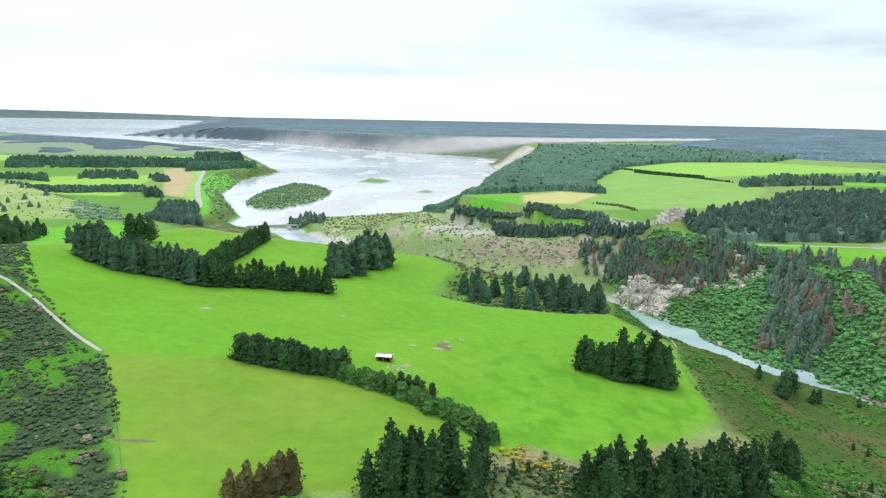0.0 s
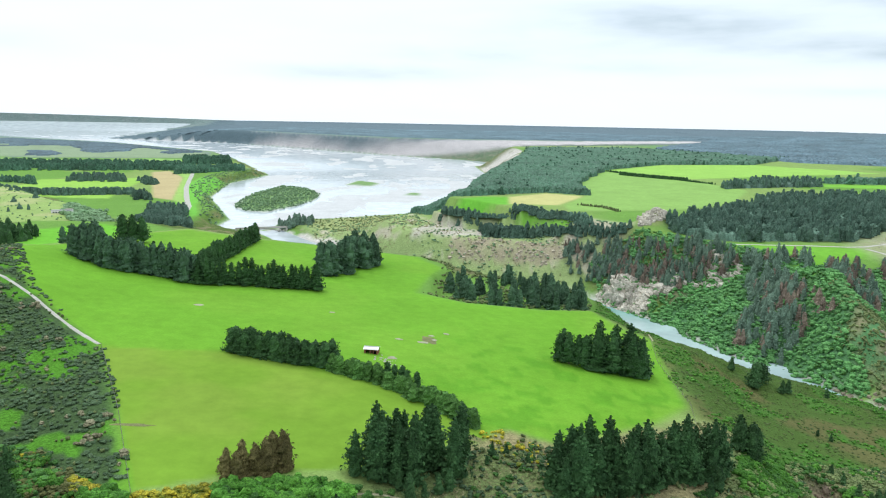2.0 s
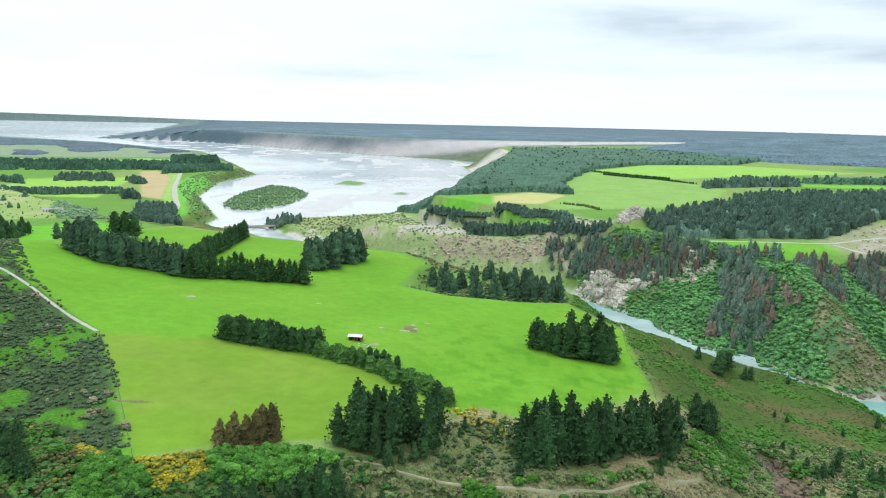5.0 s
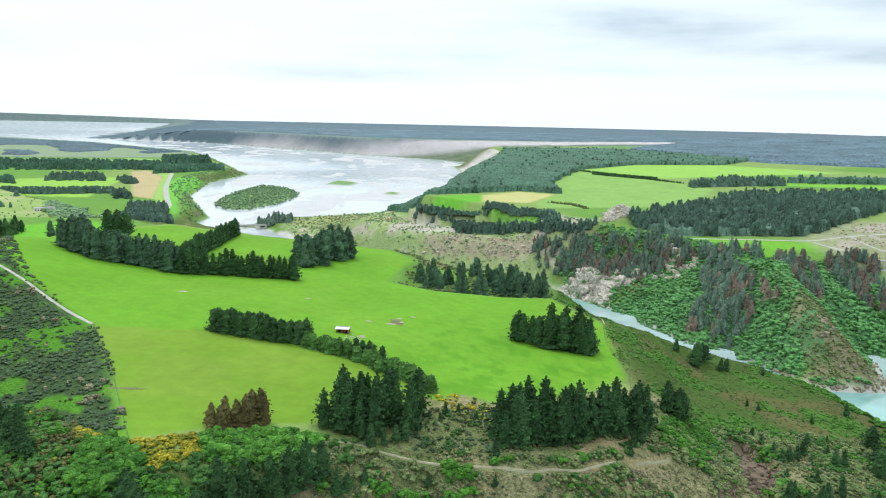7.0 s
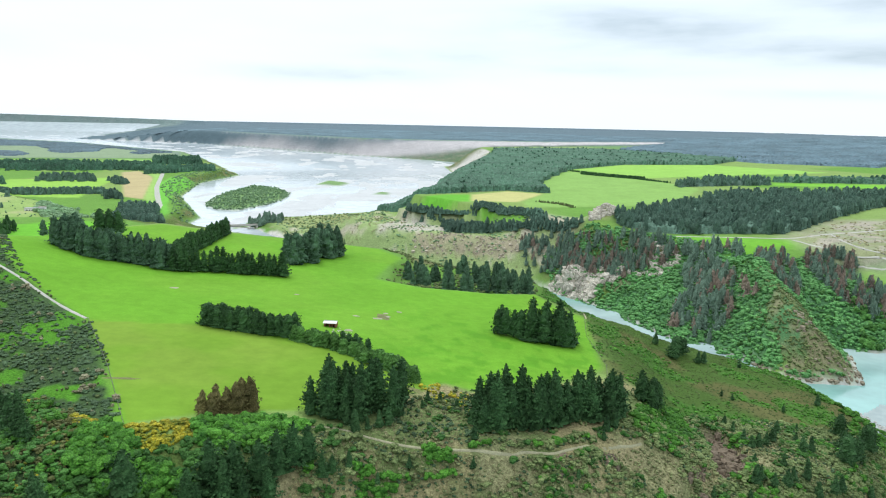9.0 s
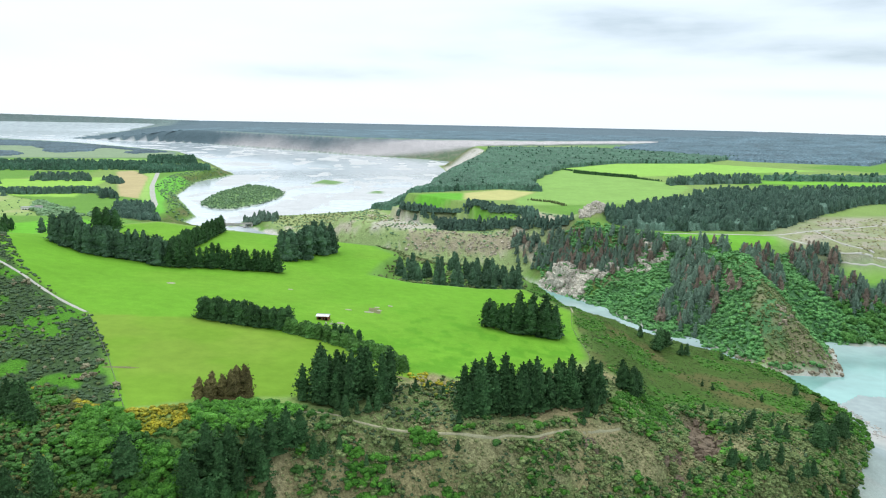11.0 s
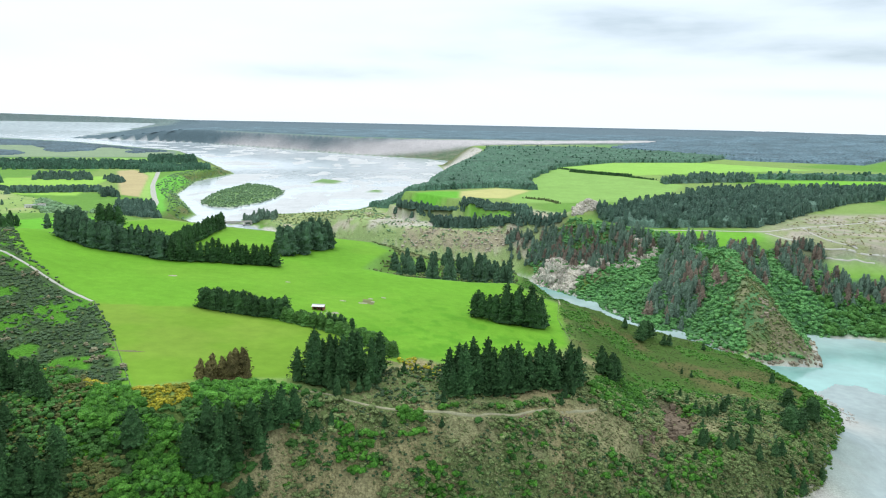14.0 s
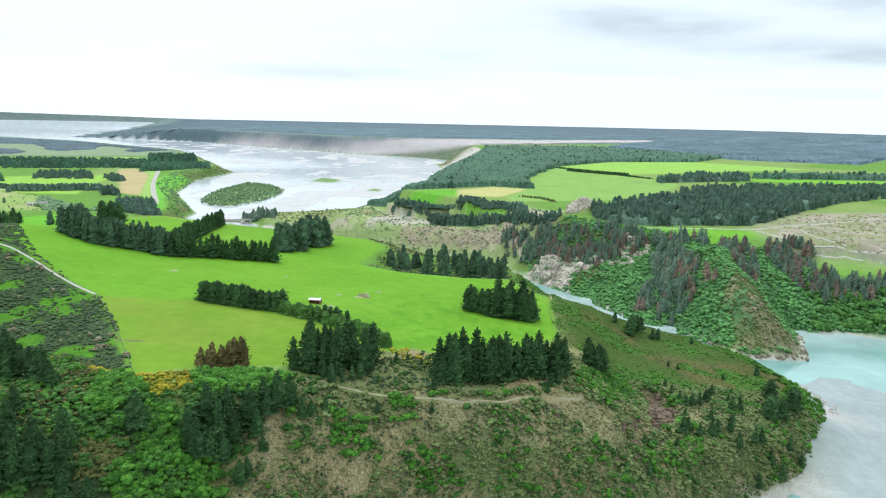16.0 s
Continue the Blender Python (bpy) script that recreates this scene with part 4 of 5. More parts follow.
plant_all(along([(-135, 394), (-111, 404), (-64, 410)], 3.5, 0.6, rng), "tall_pine", (13, 18), "slender pointed dark conifer in a windbreak", "eastern windbreak", wide=1.5)
plant_all([(-228, 505), (-222, 508), (-216, 512), (-224, 515), (-230, 512)], "spreading_pine", (17, 21), "broad dark pine behind the windbreak", "western windbreak")
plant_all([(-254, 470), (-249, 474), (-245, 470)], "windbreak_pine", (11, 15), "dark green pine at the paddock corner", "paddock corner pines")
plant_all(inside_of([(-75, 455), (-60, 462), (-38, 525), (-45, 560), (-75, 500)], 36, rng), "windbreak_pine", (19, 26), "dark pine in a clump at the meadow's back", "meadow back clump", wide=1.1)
# clump on the meadow's outer rim
plant_all([(64, 306), (68, 304), (66, 309), (72, 303), (75, 301)], "spreading_pine", (13, 16), "spreading dark pine on the meadow rim", "rim clump")
plant_all([(80, 298), (84, 299), (82, 304), (87, 297), (89, 302), (92, 296), (95, 293), (97, 298), (96, 304), (99, 292), (101, 299), (102, 306)], "pine_tree", (15, 23),
          "big dark pine in the clump on the meadow rim", "rim clump", wide=1.2)
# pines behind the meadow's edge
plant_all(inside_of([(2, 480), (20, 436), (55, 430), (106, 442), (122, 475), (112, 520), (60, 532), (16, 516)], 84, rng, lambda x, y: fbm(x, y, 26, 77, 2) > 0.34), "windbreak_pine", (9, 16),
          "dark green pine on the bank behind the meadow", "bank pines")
# stands at the terrace lip
plant_all(inside_of([(-21, 168), (-4, 169), (14, 177), (13, 191), (-14, 191)], 27, rng), "tall_pine", (13, 20), "tall slim dark pine in a tight stand", "lip stand", wide=1.3)
plant_all([(-3, 162), (1, 164), (5, 166), (8, 168), (-6, 166)], "young_pine", (5, 9), "young dark green pine below the stand", "lip saplings")
plant_all(along([(39, 171), (54, 174), (76, 185), (99, 201)], 3.6, 0.9, rng, 2, 5.5), "pine_tree", (10, 20), "dark green pine in a row on the terrace lip", "lip row", wide=1.2)
plant_all([(46, 178), (50, 181), (55, 180)], "pine_tree", (20, 22.5), "tallest dark pine in the terrace-lip row", "lip row")
plant_all([(116, 226), (119, 229), (122, 228), (120, 224), (125, 231)], "spreading_pine", (11, 15), "dark spreading pine apart from the row", "lone pines")
for (x, y), h in zip([(-53, 164), (-49.5, 166.5), (-46, 168), (-42, 170), (-39, 171.5), (-50, 163), (-43, 168)], (9, 10.5, 9.5, 12, 12.5, 8.5, 11)):
    plant("brown_conifer", x, y, h, "bronze-brown upright conifer at the field's edge", "conifer", "bronze conifers", 1.3)
# pines on the near bank
plant("spreading_pine", -64, 125, 14, "broad dark pine alone among bright bush", "conifer", "near bank pines", 1.3)
for x, y, h in ((-47, 127, 13), (-44, 124, 14), (-43, 134, 16), (-39, 132, 15), (-37, 137, 15), (-33, 131, 12), (-30, 139, 15), (-25, 143, 14), (-21, 146, 14),
                (-17, 148, 12), (-27, 136, 11), (-12, 146, 8), (-36, 127, 10), (-30, 123, 9), (-24, 133, 6), (-9, 148, 6), (-28, 126, 7), (-40, 125, 11)):
    plant("pine_tree", x, y, h, "dark pine on the bushy near bank", "conifer", "near bank pines", 1.35)
for x, y, h in ((-129, 170, 14), (-123, 165, 13), (-118, 160, 13), (-113, 156, 12), (-108, 152, 12), (-103, 147, 11), (-99, 143, 9), (-111, 162, 9), (-122, 158, 12), (-127, 163, 14),
                (-102, 101, 15), (-98, 107, 16), (-95, 97, 15), (-93, 104, 15), (-90, 99, 14), (-88, 108, 14), (-86, 100, 14), (-82, 103, 13), (-79, 105, 12), (-81, 114, 12), (-84, 118, 9),
                (-76, 98, 11), (-106, 111, 15), (-109, 119, 13), (-101, 118, 11), (-70, 101, 9), (-114, 128, 12), (-104, 128, 9)):
    plant("pine_tree", x, y, h, "dark shaded pine on the steep near bank", "conifer", "shaded bank pines", 1.35)
# small trees down the open face and on the spur
for x, y, h in ((15, 152, 5), (37, 163, 5.5), (36, 154, 4.5), (5, 148, 5), (27, 143, 5), (22, 194, 5), (33, 189, 4.5), (27, 196, 4), (88, 182, 7), (92, 186, 8),
                (86, 178, 5), (130, 180, 5), (60, 150, 4), (-4, 150, 6), (20, 187, 3.5), (12, 190, 3), (72, 158, 4)):
    plant("young_pine", x, y, h, "small dark self-sown pine on the dry bank", "conifer", "bank saplings")
for x, y, h in SPUR_TREES:
    plant("spreading_pine" if h > 9 else "young_pine", x, y, h, "dark round-headed pine on the scrubby spur", "conifer", "spur pines", 1.35 if h > 9 else 1.15)

# ---- growth that nobody could count ----
NB = np.random.default_rng(23)
GORSE_BED = [(-92, 158), (-74, 149), (-54, 159), (-50, 148), (-68, 137), (-84, 142)]


def patchy(size, seed, level):
    return lambda x, y: fbm(x, y, size, seed, 3) > level


WEST_SCRUB = [(-76, 157), (-100, 207), (-134, 268), (-196, 332), (-262, 432), (-340, 430), (-340, 160), (-150, 158)]
stuff("scrub", TUFTS, inside_of(WEST_SCRUB, 9000, NB, lambda x, y: (fbm(x, y, 15, 51, 3) > 0.41 - 0.10 * smooth(195, 235, y)) & (line_distance(x, y, TRACKS[0][2]) > 4.5)), (0.7, 1.7), SCRUB, "grey-green low scrub on the hillside", "scrub", (1.3, 2.0), -0.16)
stuff("dry_scrub", BUSHES, inside_of(WEST_SCRUB, 300, NB, patchy(14, 52, 0.67)), (1.4, 2.6), PINK, "tan seeding scrub among the green", "scrub", (1.1, 1.6))
stuff("green_scrub", LOW_BUSHES, inside_of(WEST_SCRUB, 900, NB), (0.9, 2.0), OLIVE, "small green bushes on the hillside", "scrub")
NEAR_BUSH = [(-76, 140), (-70, 146), (-50, 158), (-30, 162), (-8, 164), (-9, 155), (-22, 142), (-32, 124), (-36, 92), (-90, 88), (-84, 118)]
BRIGHT_BUSH = [[(-63, 134), (-51, 138), (-47, 127), (-38, 124), (-30, 119), (-34, 98), (-66, 96), (-66, 110), (-62, 120)], [(-54, 158), (-36, 165), (-20, 164), (-18, 157), (-32, 148), (-50, 146)], [(-86, 147), (-78, 152), (-62, 138), (-69, 125), (-81, 130)]]
for poly, n in zip(BRIGHT_BUSH, (300, 130, 130)):
    stuff("bank_bush", LEAFY, inside_of(poly, n, NB), (2.0, 4.2), LUSH, "bright green leafy bush covering the near bank", "bush", (1.0, 1.4))
stuff("dark_bank_bush", LEAFY, inside_of(NEAR_BUSH, 420, NB, lambda x, y: (fbm(x, y, 20, 53, 3) > 0.36) & (edge_distance(x, y, GORSE_BED)[1] > 0)), (1.6, 3.2), SHADY, "darker green native bush on the bank", "bush", (1.0, 1.4))
stuff("bank_brown_scrub", BUSHES, np.concatenate([inside_of(p, 260, NB) for p in ([(-108, 164), (-96, 164), (-80, 146), (-80, 131), (-92, 134)], [(-78, 116), (-65, 121), (-65, 109), (-75, 104)])]), (0.9, 2.2), BROWN, "brown-tinged scrub between the green bushes", "scrub", (1.0, 1.5))
stuff("gorse", BUSHES, inside_of(GORSE_BED, 620, NB), (1.0, 2.0), GORSE, "yellow flowering gorse along the field edge", "gorse", (1.1, 1.6))
WEST_BANK = [(-140, 186), (-104, 171), (-92, 156), (-76, 140), (-80, 118), (-88, 92), (-150, 88), (-165, 150)]
# darker leaves here carry the shade of this bank in their colour
stuff("west_bank_scrub", BUSHES, inside_of(WEST_BANK, 1300, NB, patchy(14, 67, 0.40)), (1.2, 2.8), SHADY, "olive and green scrub on the near bank", "scrub", (1.0, 1.5))
stuff("west_bank_dry", BUSHES, inside_of(WEST_BANK, 1000, NB, patchy(12, 68, 0.42)), (1.0, 2.2), BROWN, "brown-tinged scrub on the near bank", "scrub", (1.0, 1.5))
stuff("west_bank_leaf", LEAFY, inside_of(WEST_BANK, 110, NB, patchy(16, 69, 0.52)), (1.8, 3.4), LUSH, "bright green bushes among the scrub", "bush", (1.0, 1.4))
stuff("west_bank_gorse", BUSHES, inside_of(WEST_BANK, 130, NB, patchy(10, 70, 0.6)), (0.9, 1.8), GORSE, "yellow gorse bushes among the scrub", "gorse", (1.0, 1.5))
stuff("gorse_tail", BUSHES, inside_of([(18, 210), (26, 214), (42, 202), (44, 188), (30, 186)], 60, NB), (0.9, 1.9), GORSE, "yellow gorse at the hedge's end", "gorse", (1.1, 1.5))
FACE = [(-14, 160), (38, 164), (66, 168), (104, 196), (128, 232), (150, 250), (200, 262), (262, 262), (230, 214), (163, 170), (110, 144), (60, 130), (0, 116), (-32, 116)]
def off_path(x, y):
    return line_distance(x, y, TRACKS[1][2]) > 1.3


def bushy(x, y):
    """Away from the bare straw and earth slips of the bank."""
    return (np.min([edge_distance(x, y, p)[1] for p in BARE_BANK + [RED_SCAR]], 0) > 12 * (fbm(x, y, 7, 86, 2) - 0.62)) & off_path(x, y)


LOWER = [(-10, 134), (40, 146), (100, 160), (150, 186), (205, 214), (262, 258), (230, 214), (163, 170), (110, 144), (60, 130), (0, 116), (-20, 116)]
stuff("bank_scrub", CLUMPS, inside_of(FACE, 2600, NB, lambda x, y: patchy(13, 56, 0.44)(x, y) & bushy(x, y)), (1.0, 2.8), OLIVE, "mixed green scrub on the steep dry bank", "scrub", (1.0, 1.5))
stuff("lower_scrub", CLUMPS, inside_of(LOWER, 1600, NB, lambda x, y: patchy(12, 82, 0.40)(x, y) & bushy(x, y)), (1.0, 2.6), OLIVE, "dense green scrub low on the bank", "scrub", (1.0, 1.5))
for poly, n in (([(-4, 151), (10, 153), (12, 142), (5, 141), (-3, 146)], 34), ([(20, 158), (31, 159), (29, 151), (21, 150)], 22), ([(27, 147), (38, 146), (48, 142), (34, 138), (27, 141)], 40), ([(128, 178), (142, 184), (160, 190), (150, 176), (132, 168)], 46)):
    stuff("bank_thicket", LEAFY, inside_of(poly, n, NB), (1.8, 3.4), LUSH, "bright green thicket on the dry bank", "bush", (1.0, 1.3))
stuff("bank_green", LEAFY, inside_of(FACE, 320, NB, lambda x, y: patchy(12, 57, 0.56)(x, y) & bushy(x, y)), (1.4, 3.0), LUSH, "bright green bushes on the dry bank", "bush", (1.0, 1.4))
stuff("dark_scrub", CLUMPS, inside_of(FACE, 900, NB, lambda x, y: patchy(11, 58, 0.54)(x, y) & bushy(x, y)), (1.2, 2.9), SHADY, "dark green scrub on the steep bank", "scrub", (1.0, 1.4))
stuff("grey_scrub", LOW_BUSHES, inside_of(FACE, 4200, NB, bushy), (0.6, 1.4), SCRUB, "grey-green low scrub on the dry bank", "scrub", (1.0, 1.6))
stuff("undergrowth", LOW_BUSHES, inside_of(FACE, 6500, NB, lambda x, y: patchy(16, 95, 0.34)(x, y) & off_path(x, y)), (0.5, 1.5), SEDGE, "olive-tan undergrowth on the dry bank", "scrub", (1.0, 1.5))
stuff("dry_grass", TUSSOCKS, inside_of(FACE, 11000, NB, off_path), (0.6, 1.4), STRAW, "straw-coloured dry grass on the bank", "grass")
stuff("lip_scrub", BUSHES, inside_of([(18, 208), (30, 214), (48, 202), (78, 220), (108, 242), (128, 232), (104, 198), (66, 170), (38, 166), (16, 184)], 380, NB, patchy(9, 59, 0.44)), (0.8, 2.0), OLIVE, "green scrub at the terrace lip", "scrub", (1.0, 1.5))
LIP = [(6, 180), (20, 200), (37, 205), (48, 202), (66, 172), (38, 165), (0, 159)]
stuff("lip_grass", TUSSOCKS, inside_of(LIP, 1500, NB, off_path), (0.5, 1.2), STRAW, "straw-coloured tussock at the terrace lip", "grass")
stuff("lip_low_scrub", LOW_BUSHES, inside_of(LIP, 420, NB, lambda x, y: patchy(7, 93, 0.45)(x, y) & off_path(x, y)), (0.6, 1.6), SCRUB, "grey-green low scrub at the terrace lip", "scrub", (1.0, 1.6))
stuff("lip_green_scrub", CLUMPS, inside_of(LIP, 90, NB, lambda x, y: patchy(8, 94, 0.5)(x, y) & off_path(x, y)), (0.9, 2.0), SHADY, "green bushes at the terrace lip", "scrub", (1.0, 1.4))
stuff("lip_bush", LEAFY, inside_of([(101, 192), (112, 190), (123, 193), (138, 222), (142, 250), (130, 244), (112, 216)], 330, NB, bushy), (1.3, 2.8), LUSH, "bright green bushes below the lone pines", "bush", (1.0, 1.5))
SPUR_SIDE = [(113, 300), (128, 370), (110, 436), (120, 470), (150, 610), (182, 536), (204, 494), (234, 432), (284, 372), (288, 300), (262, 252), (205, 240), (150, 236), (112, 246)]
stuff("heath", LOW_BUSHES, inside_of(SPUR_SIDE, 5200, NB), (0.25, 0.55), HEATH, "low olive heath covering the spur", "heath", (2.5, 4.5))
stuff("spur_scrub", TUFTS, inside_of(SPUR_SIDE, 2200, NB, patchy(26, 92, 0.545)), (0.7, 1.6), LUSH, "green scrub in patches on the spur", "scrub", (1.0, 1.6))
stuff("shore_bush", LEAFY, inside_of([(262, 252), (240, 250), (250, 290), (262, 340), (250, 395), (284, 366), (286, 300)], 260, NB), (1.6, 3.4), LUSH, "green bush along the river shore", "bush", (1.0, 1.4))
# bank behind the meadow and the brown terraces across the gorge
stuff("rim_scrub", TUFTS, inside_of([(-14, 600), (14, 560), (4, 495), (-6, 438), (23, 420), (73, 424), (108, 438), (150, 620), (60, 690), (-30, 725), (-60, 640)], 1500, NB, patchy(20, 61, 0.42)), (1.0, 3.0), OLIVE, "green scrub on the bank behind the meadow", "scrub", (1.0, 1.6))
BROWN_SIDE = [(150, 700), (90, 742), (20, 782), (-70, 872), (-160, 1010), (-225, 1190), (-60, 1300), (-40, 1180), (0, 940), (90, 890), (150, 830), (220, 740)]
stuff("terrace_scrub", CROWNS, inside_of(BROWN_SIDE, 1100, NB, patchy(34, 62, 0.46)), (1.2, 3.0), WILLOW, "sparse green scrub on the brown terraces", "scrub", (1.2, 1.9), -0.2)
stuff("terrace_grass", LOW_BUSHES, inside_of(BROWN_SIDE, 1500, NB, patchy(26, 63, 0.5)), (0.8, 1.8), STRAW, "dry tan growth on the brown terraces", "grass", (1.2, 2.0))
# the far side of the gorge
def off_bluff(x, y):
    return edge_distance(x, y, [(278, 392), (322, 386), (338, 428), (330, 470), (312, 480), (292, 450)])[1] > 8 * (fbm(x, y, 12, 84, 2) - 0.5)


GORGE_SIDE = [(168, 650), (178, 622), (194, 582), (211, 520), (225, 483), (242, 458), (268, 420), (278, 388), (322, 384), (342, 430), (358, 450), (398, 450), (430, 436), (520, 400), (540, 462), (450, 482), (420, 520), (400, 575), (350, 556), (305, 605), (265, 648), (225, 720), (170, 720)]
stuff("gorge_bush", CROWNS, inside_of(GORGE_SIDE, 9500, NB, off_bluff), (1.4, 5.2), GORGE_LEAF, "dense dark green bush on the gorge side", "bush", (0.9, 1.4), -0.24)
stuff("gorge_leaf", CLUMPS, inside_of(GORGE_SIDE, 800, NB, lambda x, y: off_bluff(x, y) & (fbm(x, y, 40, 64, 3) > 0.50)), (1.6, 3.4), SHADY, "darker green bush on the gorge side", "bush", (0.9, 1.3))
stuff("bluff_scrub", BUSHES, inside_of([(280, 392), (322, 388), (340, 430), (350, 520), (310, 520), (285, 450)], 1500, NB, patchy(16, 65, 0.34)), (1.1, 2.6), OLIVE, "dry olive scrub on the bluff", "scrub", (1.0, 1.5))
RED_SIDE = [(140, 735), (152, 766), (195, 733), (236, 672), (278, 630), (280, 604), (247, 608), (226, 603), (205, 630), (177, 671), (164, 696)]
RED_CORE = [(190, 690), (256, 622), (280, 606), (250, 604), (206, 626), (184, 650)]
stuff("red_conifers", THIN_PINES, np.concatenate([inside_of(RED_CORE, 60, NB), inside_of(RED_SIDE, 40, NB)]), (8, 13), DEAD, "dying red-brown conifers on the gorge rim", "conifers", (1.15, 1.6))
stuff("rim_conifers", THIN_PINES, inside_of(RED_SIDE, 190, NB), (9, 15), GREY, "thin grey-green conifers on the gorge rim", "conifers", (1.15, 1.6))
GREY_SIDE = [(284, 606), (334, 582), (308, 512), (284, 490), (258, 468), (240, 474), (235, 503), (262, 538)]
stuff("slope_conifers", THIN_PINES, inside_of(GREY_SIDE, 150, NB, patchy(26, 66, 0.36)), (9, 16), GREY, "grey-green conifers on the gorge slope", "conifers", (1.15, 1.6))
stuff("slope_red_conifers", THIN_PINES, np.concatenate([inside_of([(284, 540), (300, 545), (310, 512), (296, 480), (276, 486)], 18, NB), inside_of(GREY_SIDE, 24, NB)]), (9, 14), DEAD, "brown dying conifers on the gorge slope", "conifers", (1.15, 1.6))
GULLY_WOODS = ([(341, 573), (367, 582), (362, 540), (345, 500), (334, 500), (328, 520)], [(383, 570), (436, 574), (414, 528), (430, 510), (480, 500), (540, 480), (540, 462), (450, 480), (394, 482), (378, 500), (374, 526)])
for poly, n in zip(GULLY_WOODS, (50, 150)):
    stuff("gully_conifers", THIN_PINES, inside_of(poly, n, NB), (9, 14), GREY, "grey-green conifers round the gully", "conifers", (1.15, 1.6))
    stuff("gully_dark_conifers", THIN_PINES, inside_of(poly, n // 2, NB), (9, 14), DEAD, "brown-tinged conifers round the gully", "conifers", (1.15, 1.6))
# leaves darker than the gorge bush, putting the gully's shade in the colour
stuff("gully_trees", LEAFY, inside_of([(372, 452), (430, 440), (520, 405), (540, 480), (470, 490), (390, 500)], 260, NB), (4, 8), SHADY, "rounded green trees above the pool", "trees", (0.9, 1.2))
# plantations and belts of the plateau
for name, poly, n, size, mat, text in (
        ("plateau_belt", [(248, 724), (262, 662), (290, 645), (412, 654), (478, 714), (545, 785), (660, 890), (800, 980), (560, 930), (441, 895), (392, 895), (300, 800)], 1500, (12, 18), HAZED_BELT, "dark pine belt on the plateau"),
        ("second_belt", [(430, 930), (588, 928), (1000, 1080), (1000, 1150), (700, 1095), (523, 1060)], 1100, (12, 18), HAZED_BELT, "second dark pine belt on the plateau"),
        ("third_belt", [(498, 1200), (639, 1258), (730, 1280), (760, 1400), (591, 1332)], 330, (12, 18), HAZED_BELT, "dark trees between far fields"),
        ("fourth_belt", [(760, 1360), (1100, 1340), (1300, 1400), (1300, 1480), (907, 1440), (780, 1400)], 300, (12, 20), HAZED_FAR_PINE, "dark trees beyond the far fields"),
        ("plantation", [(-36, 1040), (12, 1015), (77, 1030), (121, 1050), (180, 1090), (245, 1060), (255, 1210), (400, 1630), (620, 1890), (905, 1960), (1180, 2300), (827, 2900), (370, 2800), (262, 2160), (200, 1990), (160, 1850), (105, 1640), (60, 1400), (45, 1250), (0, 1130)], 3300, (10, 14), HAZED_FAR_PINE, "broad pine plantation above the river"),
        ("far_forest", [(890, 2900), (1100, 2100), (1400, 1950), (3000, 3600), (4500, 6500), (2500, 6000), (1500, 4000)], 1700, (10, 15), HAZE_BLUE_PINE, "forest on the distant plateau, tinted with haze blue"),
        ("west_hill_woods", [(-4200, 5100), (-8500, 7000), (-9000, 4300), (-5000, 4300)], 0, (10, 16), HAZE_BLUE_PINE, "distant wooded hills"),
        ("wooded_tongue", [(-2560, 5540), (-1751, 5300), (-1500, 5200), (-1650, 5480), (-2300, 5660)], 0, (6, 9), HAZE_BLUE_PINE, "distant wooded point in the river"),
        ("far_west_woods", [(-1500, 2700), (-900, 2850), (-1050, 3350), (-1900, 4250), (-3000, 4900), (-4200, 4600), (-2600, 2900)], 0, (6, 9), HAZE_BLUE_PINE, "distant lowland woods"),
        ("cliff_top_forest", [(-1700, 5560), (-1500, 5420), (-640, 4420), (-250, 3990), (200, 3850), (800, 3950), (1500, 4350), (2600, 5600), (1000, 7500), (-2400, 7500)], 1700, (6, 9), HAZE_BLUE_PINE, "haze-tinted forest above the distant cliff")):
    far = mat is HAZE_BLUE_PINE
    canopy(name, poly, size[0] * (0.6 if mat is HAZED_BELT else 0.95), 6 if mat is HAZED_BELT else 14, mat, text, 0.5 if name == "far_west_woods" else 0.0)
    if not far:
        stuff(name + "_trees", FAR_PINES if mat is HAZED_FAR_PINE else MID_PINES, inside_of(poly, n // (2 if mat is HAZED_BELT else 8), NB), size, mat, text + ", single crowns", "forest", (1.0, 1.4))
for name, pts, step, size, mat, text in (
        ("field_hedge_far", [(105, 888), (135, 831), (163, 800)], 2.6, (7, 9), HAZED_BELT, "dark hedge row between plateau fields"),
        ("field_row_far", [(46, 901), (104, 891)], 3.0, (5, 8), HAZED_BELT, "dark row of trees at the field edge"),
        ("long_hedge", [(406, 1500), (505, 1375)], 3.0, (6, 8), PINE, "long clipped dark hedge across a far field"),
        ("thin_hedge", [(398, 1600), (450, 1480), (529, 1300)], 4.0, (3, 5), PINE, "thin hedge between far fields"),
        ("curved_hedge", [(200, 930), (225, 905), (236, 860)], 3.0, (2.5, 4), OLIVE, "low curved hedge in the plateau field")):
    stuff(name, FAR_PINES, np.array(along(pts, step, 0.8, NB, 2, 3)), size, mat, text, "hedge", (1.1, 1.5))
for pts, rows in (([(11, 927), (35, 903), (62, 894)], 3), ([(119, 824), (153, 780), (179, 754), (212, 728)], 2), ([(164, 800), (168, 785), (178, 767)], 2)):
    stuff("field_front_trees", MID_PINES, np.array(along(pts, 4.0, 1.3, NB, rows, 4.5)), (8, 13), HAZED_BELT, "dark pines in front of the plateau fields", "trees", (1.1, 1.5))
stuff("bench_trees", MID_PINES, inside_of([(63, 874), (66, 822), (117, 820), (122, 842)], 110, NB), (10, 15), HAZED_BELT, "dark pines on the bench below the fields", "trees", (1.1, 1.5))
